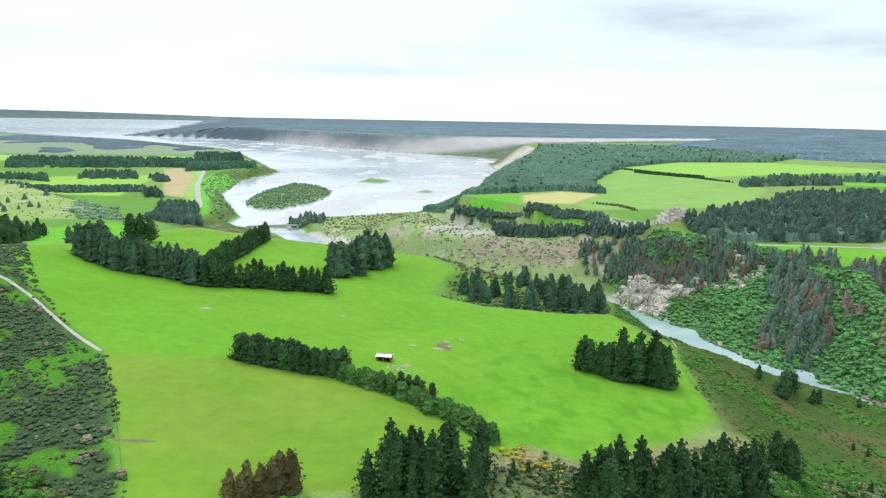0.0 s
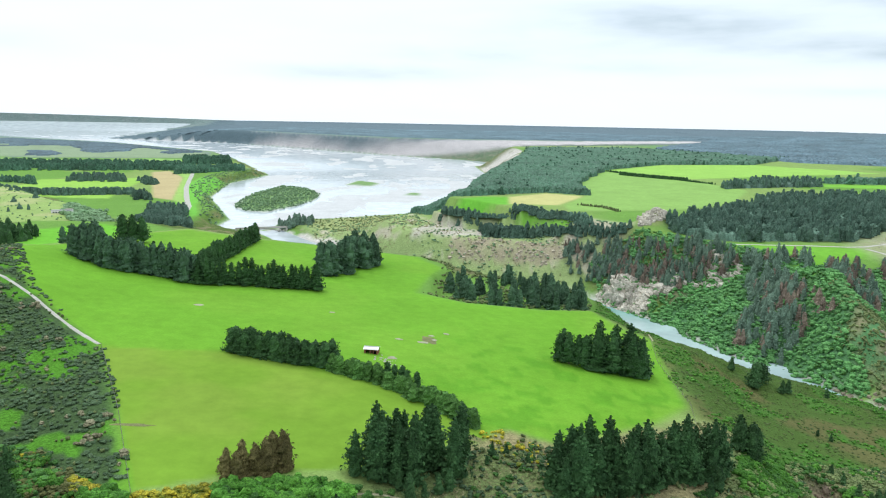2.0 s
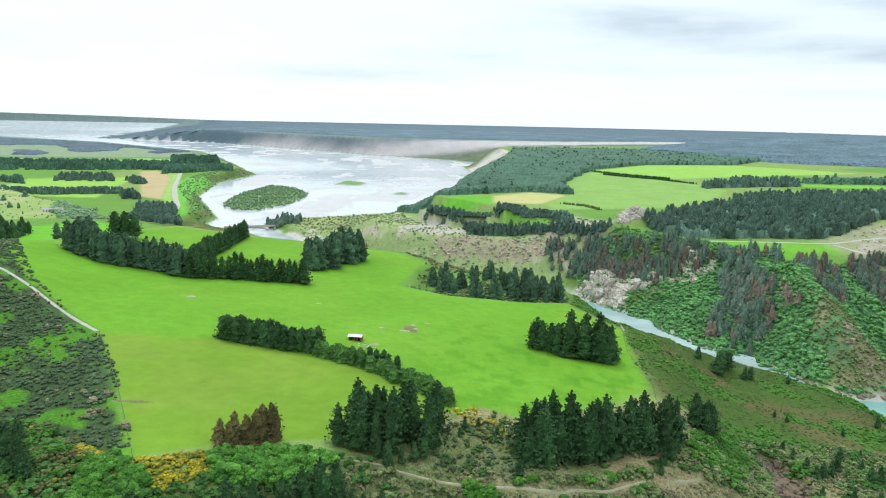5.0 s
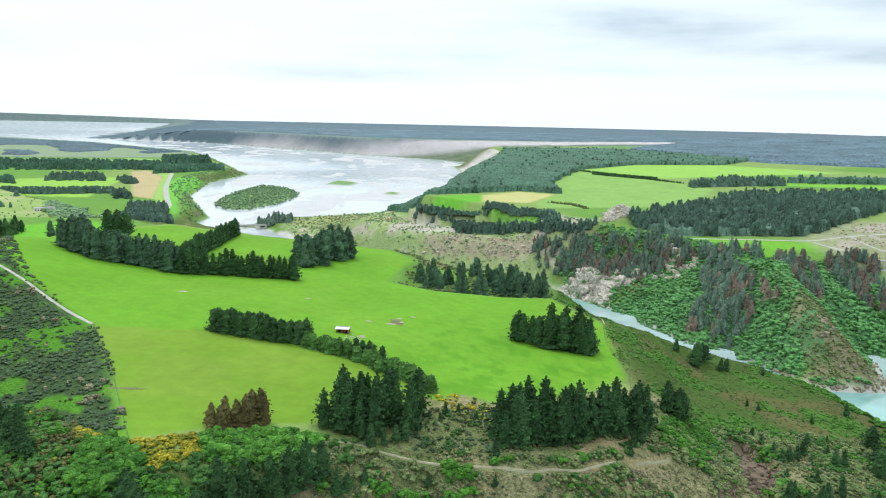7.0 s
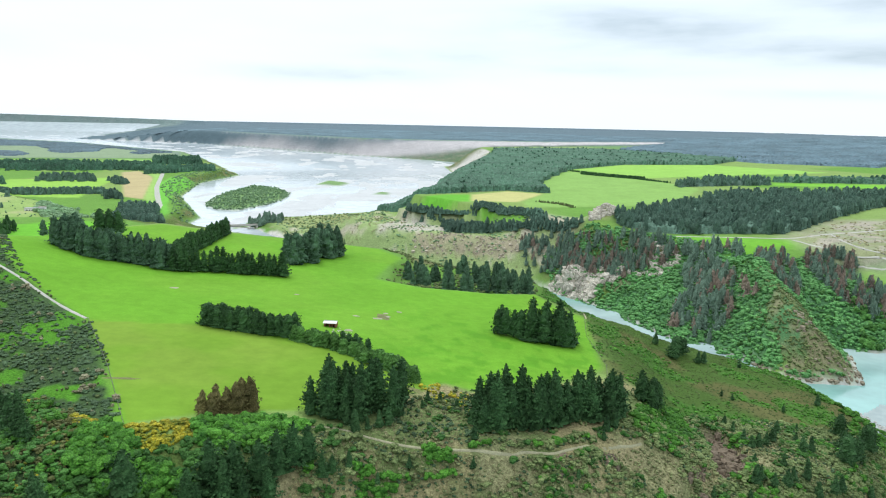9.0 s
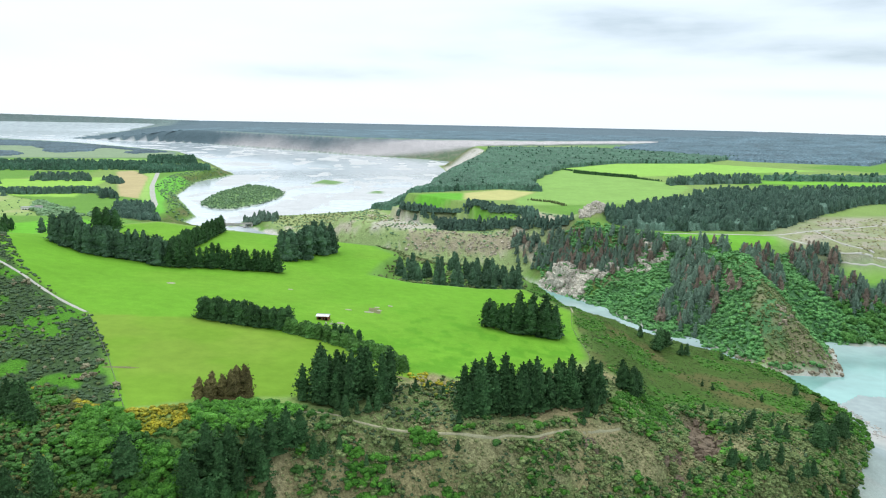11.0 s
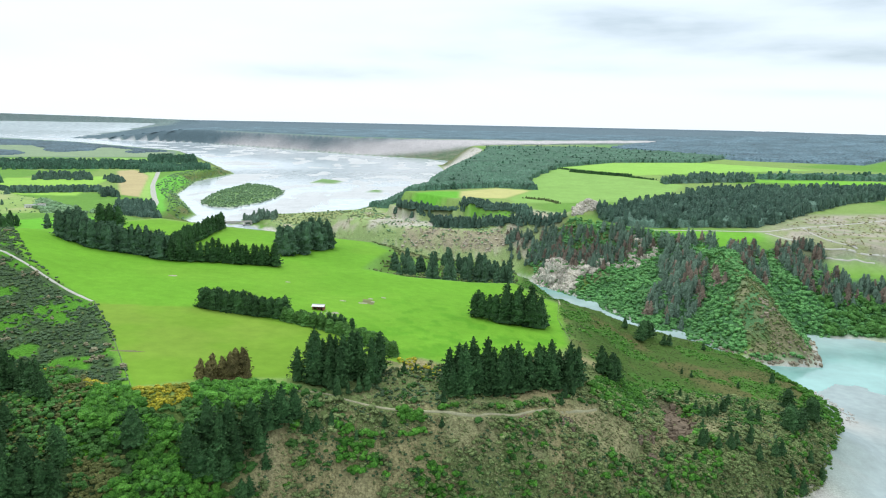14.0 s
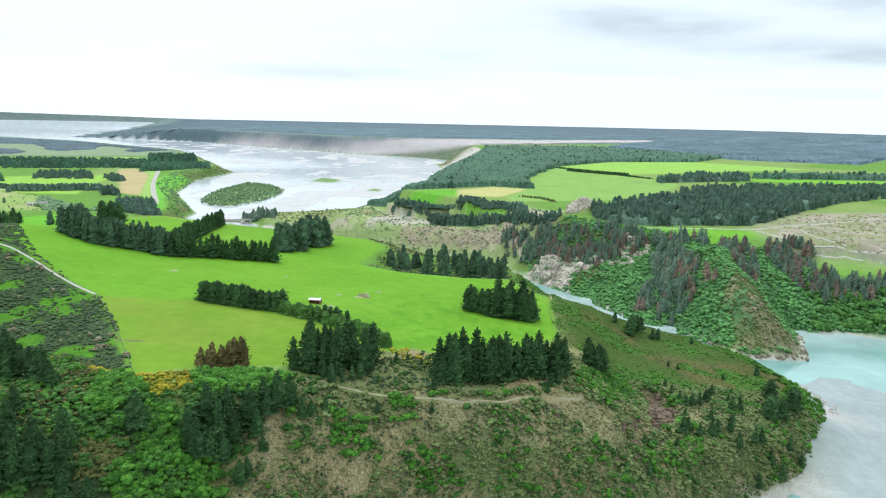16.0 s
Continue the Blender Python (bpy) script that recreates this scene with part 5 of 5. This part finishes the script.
# the lowland across the river, west
for name, poly, n, size, mat, forms, text in (
        ("west_belt", [(-1271, 2041), (-960, 2126), (-769, 2173), (-860, 2450), (-1150, 2450), (-1480, 2400)], 1100, (13, 20), HAZED_FAR_PINE, FAR_PINES, "dark tree belt on the far lowland"),
        ("cliff_end_belt", [(-868, 2456), (-715, 2500), (-820, 2850), (-1000, 2850)], 330, (14, 20), HAZED_FAR_PINE, FAR_PINES, "dark trees above the lowland's end"),
        ("road_end_belt", [(-739, 2017), (-590, 2202), (-637, 2380), (-828, 2288)], 420, (11, 17), HAZED_FAR_PINE, FAR_PINES, "dark belt at the road's end"),
        ("field_clump", [(-905, 1741), (-771, 1766), (-830, 1900), (-960, 1880)], 130, (12, 18), HAZED_BELT, FAR_PINES, "dark clump among lowland fields"),
        ("slanting_clump", [(-690, 1690), (-662, 1710), (-745, 1850), (-777, 1840)], 60, (9, 14), HAZED_BELT, FAR_PINES, "slanting clump among lowland fields"),
        ("roadside_clump", [(-587, 1381), (-556, 1387), (-600, 1470), (-630, 1470)], 50, (12, 18), HAZED_BELT, MID_PINES, "dark clump beside the tan field"),
        ("west_grove", [(-300, 900), (-330, 930), (-400, 1120), (-430, 1230), (-500, 1234), (-430, 1000), (-370, 870)], 480, (13, 19), HAZED_BELT, MID_PINES, "dark grove beside the river flats"),
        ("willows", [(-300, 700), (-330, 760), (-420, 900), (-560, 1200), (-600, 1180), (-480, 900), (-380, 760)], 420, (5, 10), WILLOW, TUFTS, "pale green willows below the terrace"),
        ("hill_trees", [(-460, 780), (-620, 860), (-1000, 1080), (-1300, 1350), (-700, 1250), (-520, 980)], 48, (6, 11), HAZED_BELT, FAR_PINES, "scattered dark trees on the open hill"),
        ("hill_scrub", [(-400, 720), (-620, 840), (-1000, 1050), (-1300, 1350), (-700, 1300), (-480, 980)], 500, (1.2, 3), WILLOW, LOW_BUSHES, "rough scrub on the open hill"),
        ("hill_belt", [(-860, 1390), (-793, 1425), (-633, 1481), (-640, 1510), (-800, 1460), (-870, 1430)], 170, (12, 17), HAZED_BELT, FAR_PINES, "dark tree line beyond the open hill"),
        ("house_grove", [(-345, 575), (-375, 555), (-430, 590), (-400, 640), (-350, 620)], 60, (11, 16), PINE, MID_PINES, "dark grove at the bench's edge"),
        ("west_rows", [(-935, 1655), (-1000, 1690), (-1350, 1700), (-1350, 1790), (-1000, 1770)], 240, (10, 16), HAZED_FAR_PINE, FAR_PINES, "dark rows among the lowland fields"),
        ("isle_scrub", ISLES[0], 1300, (2.5, 5.5), WILLOW, CROWNS, "green scrub on the river island"),
        ("isle_dark", ISLES[0], 130, (4, 7), WILLOW, FAR_PINES, "taller trees on the river island"),
        ("bank_scrub_west", [(-370, 1180), (-372, 1271), (-515, 1627), (-572, 1987), (-535, 2309), (-620, 2290), (-640, 1990), (-570, 1640), (-420, 1275), (-400, 1190)], 700, (2, 5), WILLOW, TUFTS, "pale scrub along the far bank"),
        ("flat_scrub", FLATS, 260, (1.5, 4), OLIVE, BUSHES, "scrub on the gravel flats"),
        ("flat_trees", [(-262, 1195), (-255, 1150), (-205, 1150), (-200, 1200)], 30, (12, 17), GREY, MID_PINES, "grey-green poplars by the bridge")):
    stuff(name, forms, inside_of(poly, n, NB), size, mat, text, "trees", (1.0, 1.5))
stuff("logging_slash", TUFTS, inside_of([(410, 628), (470, 690), (540, 760), (660, 775), (900, 830), (900, 560), (560, 520), (484, 535), (452, 545), (428, 568), (412, 596)], 1500, NB, patchy(22, 85, 0.42)), (0.7, 2.0), STRAW, "grey-tan slash and stumps on the felled slope", "slash", (1.2, 2.2))

# ---- tracks and roads ----
GRAVEL = plain("pale_track_gravel", (0.37, 0.36, 0.31), 0.95, 0.5, 0.25, 0.4)


def ribbon(name, half, pts, material, label, lift=0.14):
    """A worn track laid along a line of true places, with a rounded edge."""
    p = np.array(pts, float)
    seg = np.hypot(*np.diff(p, axis=0).T)
    s = np.concatenate([[0], np.cumsum(seg)])
    n = int(max(12, min(240, s[-1] / 1.5)))
    d = np.linspace(0, s[-1], n)
    x, y = np.interp(d, s, p[:, 0]), np.interp(d, s, p[:, 1])
    k = max(3, n // len(pts) // 2) | 1
    pad = np.pad(np.stack([x, y], 1), ((k // 2, k // 2), (0, 0)), "edge")
    c = np.stack([np.convolve(pad[:, i], np.ones(k) / k, "valid") for i in (0, 1)], 1)
    t = unit(np.gradient(c, axis=0))
    side = np.stack([-t[:, 1], t[:, 0]], 1)
    wob = half * (0.8 + 0.4 * fbm(c[:, 0], c[:, 1], 9, 90, 2))[:, None]
    cols = [c + side * wob * f for f in (-1, -0.8, 0, 0.8, 1)]
    lifts = (-0.1, lift, lift * 1.15, lift, -0.1)
    v = []
    for q, up in zip(cols, lifts):
        x, y, kk = laid(q[:, 0], q[:, 1])
        v.append(np.stack([x, y, ground_z(x, y) + up], 1))
    v = np.stack(v, 1).reshape(-1, 3)
    i = np.arange(n - 1)[:, None] * 5 + np.arange(4)
    f = np.stack([i, i + 1, i + 6, i + 5], -1).reshape(-1, 4)[:, ::-1]
    return tagged(mesh_object(name, v, f, material, smooth_shade=True), label, "track", kind="structure")


DIRT = plain("trodden_dirt", (0.30, 0.285, 0.175), 0.95, 0.5, 0.25, 0.4)
for name, half, pts in TRACKS:
    ribbon(name, half, pts, DIRT if name in ("lip_path", "field_track", "sheep_track") else GRAVEL, "pale worn gravel track")

# ---- built things ----
def part(name, form, material, parent, label=""):
    v, f = form
    return tagged(mesh_object(name, v, f, material, parent), label)


def from_bm(bm):
    bmesh.ops.triangulate(bm, faces=bm.faces[:])
    bm.verts.index_update()
    out = np.array([v.co[:] for v in bm.verts]), np.array([[v.index for v in f.verts] for f in bm.faces])
    bm.free()
    return out


def box(sx, sy, sz, at=(0, 0, 0), bevel=0.03, turn=None):
    """A block with its base centre at a place, with softened edges."""
    bm = bmesh.new()
    bmesh.ops.create_cube(bm, size=1)
    bmesh.ops.scale(bm, vec=(sx, sy, sz), verts=bm.verts)
    if bevel:
        bmesh.ops.bevel(bm, geom=bm.edges[:], offset=min(bevel, sx * 0.2, sy * 0.2, sz * 0.2), segments=1, affect="EDGES")
    bmesh.ops.translate(bm, vec=(0, 0, sz / 2), verts=bm.verts)
    if turn is not None:
        bmesh.ops.transform(bm, matrix=turn, verts=bm.verts)
    bmesh.ops.translate(bm, vec=at, verts=bm.verts)
    return from_bm(bm)


IRON = plain("weathered_roof_iron", (0.46, 0.46, 0.45), 0.45, 0.4, 0.12, 0.1, 0.3)
BRICK = plain("red_brown_boards", (0.20, 0.085, 0.05), 0.9, 0.3, 0.3, 0.3)
DARK_IN = plain("near_black_floor", (0.03, 0.026, 0.022), 0.95, 0.3, 0.3, 0)
CONCRETE = plain("pale_concrete", (0.40, 0.38, 0.34), 0.9, 0.4, 0.15, 0.3)
GREY_WOOD = plain("silvered_timber", (0.26, 0.23, 0.19), 0.9, 0.2, 0.3, 0.4)
WIRE = plain("galvanised_wire", (0.35, 0.35, 0.35), 0.4, 0.3, 0.1, 0, 0.8)
WHITE_WALL = plain("white_painted_wall", (0.74, 0.73, 0.70), 0.7, 0.5, 0.08, 0.1)
GLASS_DARK = plain("dark_window_glass", (0.03, 0.035, 0.04), 0.12, 0.5, 0.1, 0)
ROCK = plain("pale_shattered_rock", (0.42, 0.385, 0.315), 0.95, 1.4, 0.5, 0.8)
TAN_ROCK = plain("tan_rock", (0.24, 0.205, 0.145), 0.95, 1.0, 0.4, 0.8)
RED_ROCK = plain("brown_rock", (0.150, 0.116, 0.080), 0.95, 0.8, 0.4, 0.8)


def farm_shed(x, y, turn):
    """Small gabled hay shed: front wall with two openings, low iron roof."""
    z = float(ground_z(np.array([x]), np.array([y]))[0])
    shed = new("farm_shed")
    shed.matrix_basis = pose(x, y, z - 0.1, 0, 0, turn)
    w, d, h = 6.2, 4.2, 2.0
    for sx, sy, at in ((w, 0.14, (0, d / 2, 0)), (0.14, d - 0.16, (-w / 2 + 0.07, 0, 0)), (0.14, d - 0.16, (w / 2 - 0.07, 0, 0))):
        part("wall", box(sx, sy, h, at), BRICK, shed)
    for px in (-w / 2 + 0.45, -0.1, 1.2, w / 2 - 0.3):
        part("wall", box(0.7 if px < 1 else 0.5, 0.14, h, (px, -d / 2, 0)), BRICK, shed)
    part("lintel", box(w, 0.18, 0.45, (0, -d / 2, h)), BRICK, shed)
    part("floor", box(w - 0.3, d - 0.3, 0.12), DARK_IN, shed, "near-black floor inside the shed")
    for s in (-1, 1):
        slope = Matrix.Rotation(-s * radians(16), 4, "X")
        roof = part("roof", box(w + 0.9, d / 2 + 0.65, 0.07, (0, s * (d / 4 + 0.12), h + 0.62), 0.01, slope), IRON, shed, "pale weathered iron roof")
        for k in range(9):
            part("rib", box(0.05, d / 2 + 0.6, 0.05, ((k - 4) * 0.8, s * (d / 4 + 0.12), h + 0.69), 0.0, slope), IRON, roof)
    part("ridge_cap", box(w + 0.95, 0.3, 0.08, (0, 0, h + 1.12)), IRON, shed)
    for s in (-1, 1):
        bm = bmesh.new()
        vs = [bm.verts.new(c) for c in ((s * w / 2, -d / 2, h), (s * w / 2, d / 2, h), (s * w / 2, 0, h + 0.95), (s * (w / 2 - 0.12), -d / 2, h), (s * (w / 2 - 0.12), d / 2, h), (s * (w / 2 - 0.12), 0, h + 0.95))]
        for f in ((0, 1, 2), (5, 4, 3), (0, 3, 4, 1), (1, 4, 5, 2), (2, 5, 3, 0)):
            bm.faces.new([vs[i] for i in f])
        part("gable", from_bm(bm), BRICK, shed)
    return tagged(shed, "small brown shed with a pale iron roof by the hedge", "shed")


farm_shed(-24.5, 291, -9)


def rock_form(seed, rough=0.3):
    bm = bmesh.new()
    bmesh.ops.create_icosphere(bm, subdivisions=1, radius=0.5)
    g = np.random.default_rng(seed)
    for v in bm.verts:
        v.co *= 1 + g.uniform(-rough, rough)
        v.co.z = max(v.co.z * 0.8, -0.25)
    return from_bm(bm)


ROCKS = [rock_form(s) for s in (1, 2, 3, 4)]
def crag_form(seed):
    """An angular block: a box with its corners knocked about."""
    g = np.random.default_rng(seed)
    v, f = box(1, 0.8, 1, (0, 0, -0.5), 0.16)
    return v + g.normal(0, 0.11, v.shape), f


CRAGS = [crag_form(s) for s in (5, 6, 7, 8, 9)]
ROCK_MESHES = [mesh_of("rock", f, CONCRETE) for f in ROCKS]


def slab_form(seed, w, d):
    """An uneven patch of bare ground or paving with ragged edges."""
    g = np.random.default_rng(seed)
    n = 18
    a = np.arange(n) * 2 * np.pi / n
    r = g.uniform(0.7, 1.15, n)
    return np.stack([np.cos(a) * r * w / 2, np.sin(a) * r * d / 2], 1)


def bare_patch(x, y, w, d, turn, seed, material, name, label, lift=0.12):
    o = slab_form(seed, w, d)
    c, s = math.cos(radians(turn)), math.sin(radians(turn))
    p = np.stack([x + o[:, 0] * c - o[:, 1] * s, y + o[:, 0] * s + o[:, 1] * c], 1)
    inner = np.array([x, y]) + (p - (x, y)) * 0.85
    mid = np.array([x, y]) + (p - (x, y)) * 0.4
    rings = [np.c_[p, ground_z(p[:, 0], p[:, 1]) - 0.15], np.c_[inner, ground_z(inner[:, 0], inner[:, 1]) + lift], np.c_[mid, ground_z(mid[:, 0], mid[:, 1]) + lift * 1.1]]
    centre = np.array([[x, y, float(ground_z(np.array([x]), np.array([y]))[0]) + lift * 1.15]])
    v = np.concatenate(rings + [centre])
    n = len(o)
    f = []
    for k in range(2):
        for i in range(n):
            j = (i + 1) % n
            f += [(k * n + i, k * n + j, (k + 1) * n + j), (k * n + i, (k + 1) * n + j, (k + 1) * n + i)]
    f += [(2 * n + i, 2 * n + (i + 1) % n, 3 * n) for i in range(n)]
    return tagged(mesh_object(name, v, np.array(f), material), label, "bare ground", kind="structure")


PALE_EARTH = plain("pale_trodden_earth", (0.29, 0.285, 0.19), 0.95, 0.8, 0.25, 0.3)
MUD = plain("trodden_brown_earth", (0.15, 0.155, 0.06), 0.95, 0.8, 0.3, 0.4)
bare_patch(1, 322, 8, 16, 20, 5, MUD, "bare_earth", "trodden bare earth in the meadow", 0.06)
for k, (x, y, w, d, tn) in enumerate(((-1.5, 316, 6.5, 4, 10), (4, 322, 3, 4, 0), (2.5, 329, 4, 3, 30), (-13.5, 317.5, 4.5, 3, 0), (-120, 346, 6, 4, 10), (-52, 359, 4, 3, 0), (-15, 286, 5, 5, 0), (10, 336, 3, 4, 50))):
    bare_patch(x, y, w, d, tn, 20 + k, PALE_EARTH, "pale_slab", "pale bare slab lying in the meadow", 0.16)
bare_patch(-90, 191, 15, 2.4, 8, 41, MUD, "gateway_mud", "brown muddy gateway at the field's edge", 0.05)
bare_patch(17, 206, 10, 5, -40, 43, MUD, "hedge_end_mud", "brown bare ground at the hedge's end", 0.05)
pile = np.random.default_rng(3)
for k in range(26):
    x, y = -17 + pile.normal(0, 3.2), 281 + pile.normal(0, 2.2)
    z = float(ground_z(np.array([x]), np.array([y]))[0])
    rock = new("rubble_stone", ROCK_MESHES[k % 4])
    rock.matrix_basis = Matrix.LocRotScale((x, y, z), Euler((0, 0, pile.uniform(0, 6))), [pile.uniform(0.5, 1.5)] * 3)
    tagged(rock, "pale broken stone in a heap beside the shed", "stone", "rubble heap")


def fence(pts, step, label):
    """Posts and three wires along a line; the posts are its parts."""
    p = np.array(pts, float)
    s = np.concatenate([[0], np.cumsum(np.hypot(*np.diff(p, axis=0).T))])
    n = int(s[-1] / step) + 1
    d = np.linspace(0, s[-1], n)
    x, y = np.interp(d, s, p[:, 0]), np.interp(d, s, p[:, 1])
    z = ground_z(x, y)
    run = new("fence")
    run.matrix_basis = pose(x[0], y[0], z[0])
    post = mesh_of("post", box(0.16, 0.16, 1.45), GREY_WOOD)
    for a, b, c in zip(x, y, z):
        ob = new("post", post)
        ob.parent = run
        ob.matrix_basis = pose(a - x[0], b - y[0], c - z[0] - 0.2, 0, 0, rng.uniform(0, 90))
    for h in (0.35, 0.75, 1.1):
        v, f = [], []
        for i in range(n):
            for oy, oz in ((-0.012, -0.012), (0.012, -0.012), (0, 0.014)):
                v.append((x[i] - x[0] + oy, y[i] - y[0] + oy, z[i] - z[0] + h + oz))
        for i in range(n - 1):
            for j in range(3):
                q = (j + 1) % 3
                f += [(i * 3 + j, i * 3 + q, i * 3 + 3 + q), (i * 3 + j, i * 3 + 3 + q, i * 3 + 3 + j)]
        part("wire", (np.array(v), np.array(f)), WIRE, run)
    return tagged(run, label, "fence", "farm fences")


fence([(-73.5, 151), (-98.5, 201), (-132.5, 263)], 4.0, "grey post and wire fence along the front field")
fence([(128, 371), (116, 320), (111, 262), (104, 236), (84, 219)], 4.0, "grey post and wire fence on the meadow rim")


def long_house(x, y, turn):
    """Low white farmhouse far off on the hill."""
    z = float(ground_z(np.array([x]), np.array([y]))[0])
    house = new("farmhouse")
    house.matrix_basis = pose(x, y, z - 0.2, 0, 0, turn)
    part("wall", box(24, 8, 4.4, (0, 0, 0)), WHITE_WALL, house)
    part("wall", box(9, 6, 5.6, (8, 2, 0)), WHITE_WALL, house, "white taller end wing")
    part("roof", box(25, 9, 0.35, (0, 0, 4.4)), plain("dull_grey_roof", (0.30, 0.30, 0.30), 0.6, 0.5, 0.15, 0.2), house)
    part("roof", box(9.6, 6.6, 0.35, (8, 2, 5.6)), GREY_WOOD, house)
    for k in range(6):
        win = part("window", box(1.9, 0.12, 1.7, (-9 + k * 3.2, -4.02, 0.9)), GLASS_DARK, house, "dark window")
        part("sill", box(2.1, 0.2, 0.12, (-9 + k * 3.2, -4.08, 0.78), 0), WHITE_WALL, win)
    return tagged(house, "long low white farmhouse on the open hill", "house")


long_house(-484, 908, 12)


def road_bridge(a, b, z, rise):
    """Concrete road bridge on a flat arch over the river."""
    (ax, ay), (bx, by) = a, b
    length = math.hypot(bx - ax, by - ay)
    bridge = new("road_bridge")
    bridge.matrix_basis = pose((ax + bx) / 2, (ay + by) / 2, z, 0, 0, math.degrees(math.atan2(by - ay, bx - ax)))
    part("deck", box(length, 7, 1.0, (0, 0, rise)), CONCRETE, bridge)
    for s in (-1, 1):
        part("parapet", box(length, 0.35, 1.1, (0, s * 3.4, rise + 1.0)), CONCRETE, bridge)
    n = 9
    for k in range(n):
        u0, u1 = -1 + 2 * k / n, -1 + 2 * (k + 1) / n
        z0, z1 = (1 - u0**2) * (rise - 1.5), (1 - u1**2) * (rise - 1.5)
        x0, x1 = u0 * length * 0.36, u1 * length * 0.36
        tilt_m = Matrix.Rotation(-math.atan2(z1 - z0, x1 - x0), 4, "Y")
        part("arch_rib", box(math.hypot(x1 - x0, z1 - z0) + 0.3, 5, 1.0, ((x0 + x1) / 2, 0, (z0 + z1) / 2), 0.02, tilt_m), CONCRETE, bridge)
    for k in range(7):
        x = (k - 3) * length * 0.12
        top, foot = rise, max(0, (1 - (x / (length * 0.36)) ** 2)) * (rise - 1.5)
        part("pier", box(0.7, 4.5, max(0.4, top - foot), (x, 0, foot)), CONCRETE, bridge)
    for s in (-1, 1):
        part("abutment", box(3, 7.4, rise + 2, (s * (length / 2 - 1), 0, -3)), CONCRETE, bridge)
    return tagged(bridge, "pale concrete arch bridge over the river", "bridge")


road_bridge((-318, 1120), (-240, 1148), -86, 6)

# ---- rock that shows through the slopes ----
def outcrop(name, poly, n, size, material, label, seed, keep=None):
    """Broken rock faces: many angular blocks half sunk in a slope."""
    g = np.random.default_rng(seed)
    q = inside_of(poly, n, g, keep)
    forms = [(v * (1.0, 1.0, 1.3), f) for v, f in CRAGS]
    return stuff(name, forms, q, size, material, label, "rock", (0.9, 1.6), -0.34)


outcrop("pale_cliff", [(163, 632), (178, 624), (192, 604), (230, 612), (238, 634), (205, 662), (172, 672)], 330, (4.0, 8.0), ROCK, "pale shattered rock cliff above the river", 71)
outcrop("rock_scar", [(232, 612), (262, 590), (285, 600), (270, 630), (240, 640)], 120, (3, 6.0), ROCK, "pale rock scar among the red trees", 72)
outcrop("red_scar", [(139, 198), (141, 210), (147, 229), (157, 238), (160, 216), (153, 200)], 150, (1.8, 4.4), RED_ROCK, "dark red-brown crumbling rock on the bank", 73)
outcrop("earth_scar", [(117, 172), (122, 187), (130, 191), (126, 174), (121, 164), (108, 158), (108, 164)], 90, (0.9, 2.2), RED_ROCK, "dark brown rock ribs on the dry bank", 79, patchy(8, 81, 0.42))
outcrop("lip_scar", [(60, 159), (74, 168), (90, 176), (91, 171), (76, 163), (66, 157)], 60, (0.8, 1.8), RED_ROCK, "dark rock showing below the terrace lip", 80, patchy(8, 83, 0.42))
outcrop("bluff_rock", [(276, 384), (325, 380), (350, 430), (358, 446), (345, 446), (318, 396), (282, 398), (268, 420), (262, 424)], 150, (1.2, 2.6), TAN_ROCK, "tan rock at the bluff's foot", 74)
outcrop("bluff_face", [(296, 412), (312, 414), (306, 440), (298, 436)], 26, (1.5, 3.0), TAN_ROCK, "bare tan rock face on the bluff", 75)
outcrop("knoll_rock", [(224, 726), (266, 724), (270, 756), (232, 762)], 170, (2.5, 5.5), ROCK, "brown rocky knoll on the rim", 76)
outcrop("shore_stones", [(204, 192), (230, 212), (265, 250), (288, 296), (286, 334), (292, 334), (294, 296), (270, 248), (233, 208), (206, 187)], 300, (0.4, 1.6), CONCRETE, "pale stones along the river shore", 77)
outcrop("river_stones", [(150, 630), (178, 572), (186, 540), (204, 500), (234, 436), (240, 440), (210, 506), (192, 545), (182, 580), (156, 640)], 260, (0.5, 2.0), CONCRETE, "pale stones along the narrow river", 78)
SCARP_ROCK = plain("tan_terrace_gravel", (0.36, 0.315, 0.235), 0.95, 1.4, 0.4, 0.8)
outcrop("terrace_scarp", SCARPS[1][0], 150, (1.6, 3.4), SCARP_ROCK, "crumbling tan scarp below the brown terrace", 91)
outcrop("felled_stumps", [(410, 628), (470, 690), (540, 760), (660, 775), (700, 620), (560, 540), (484, 545), (428, 575)], 260, (0.6, 1.6), GREY_WOOD, "grey stumps and logs on the felled slope", 93)
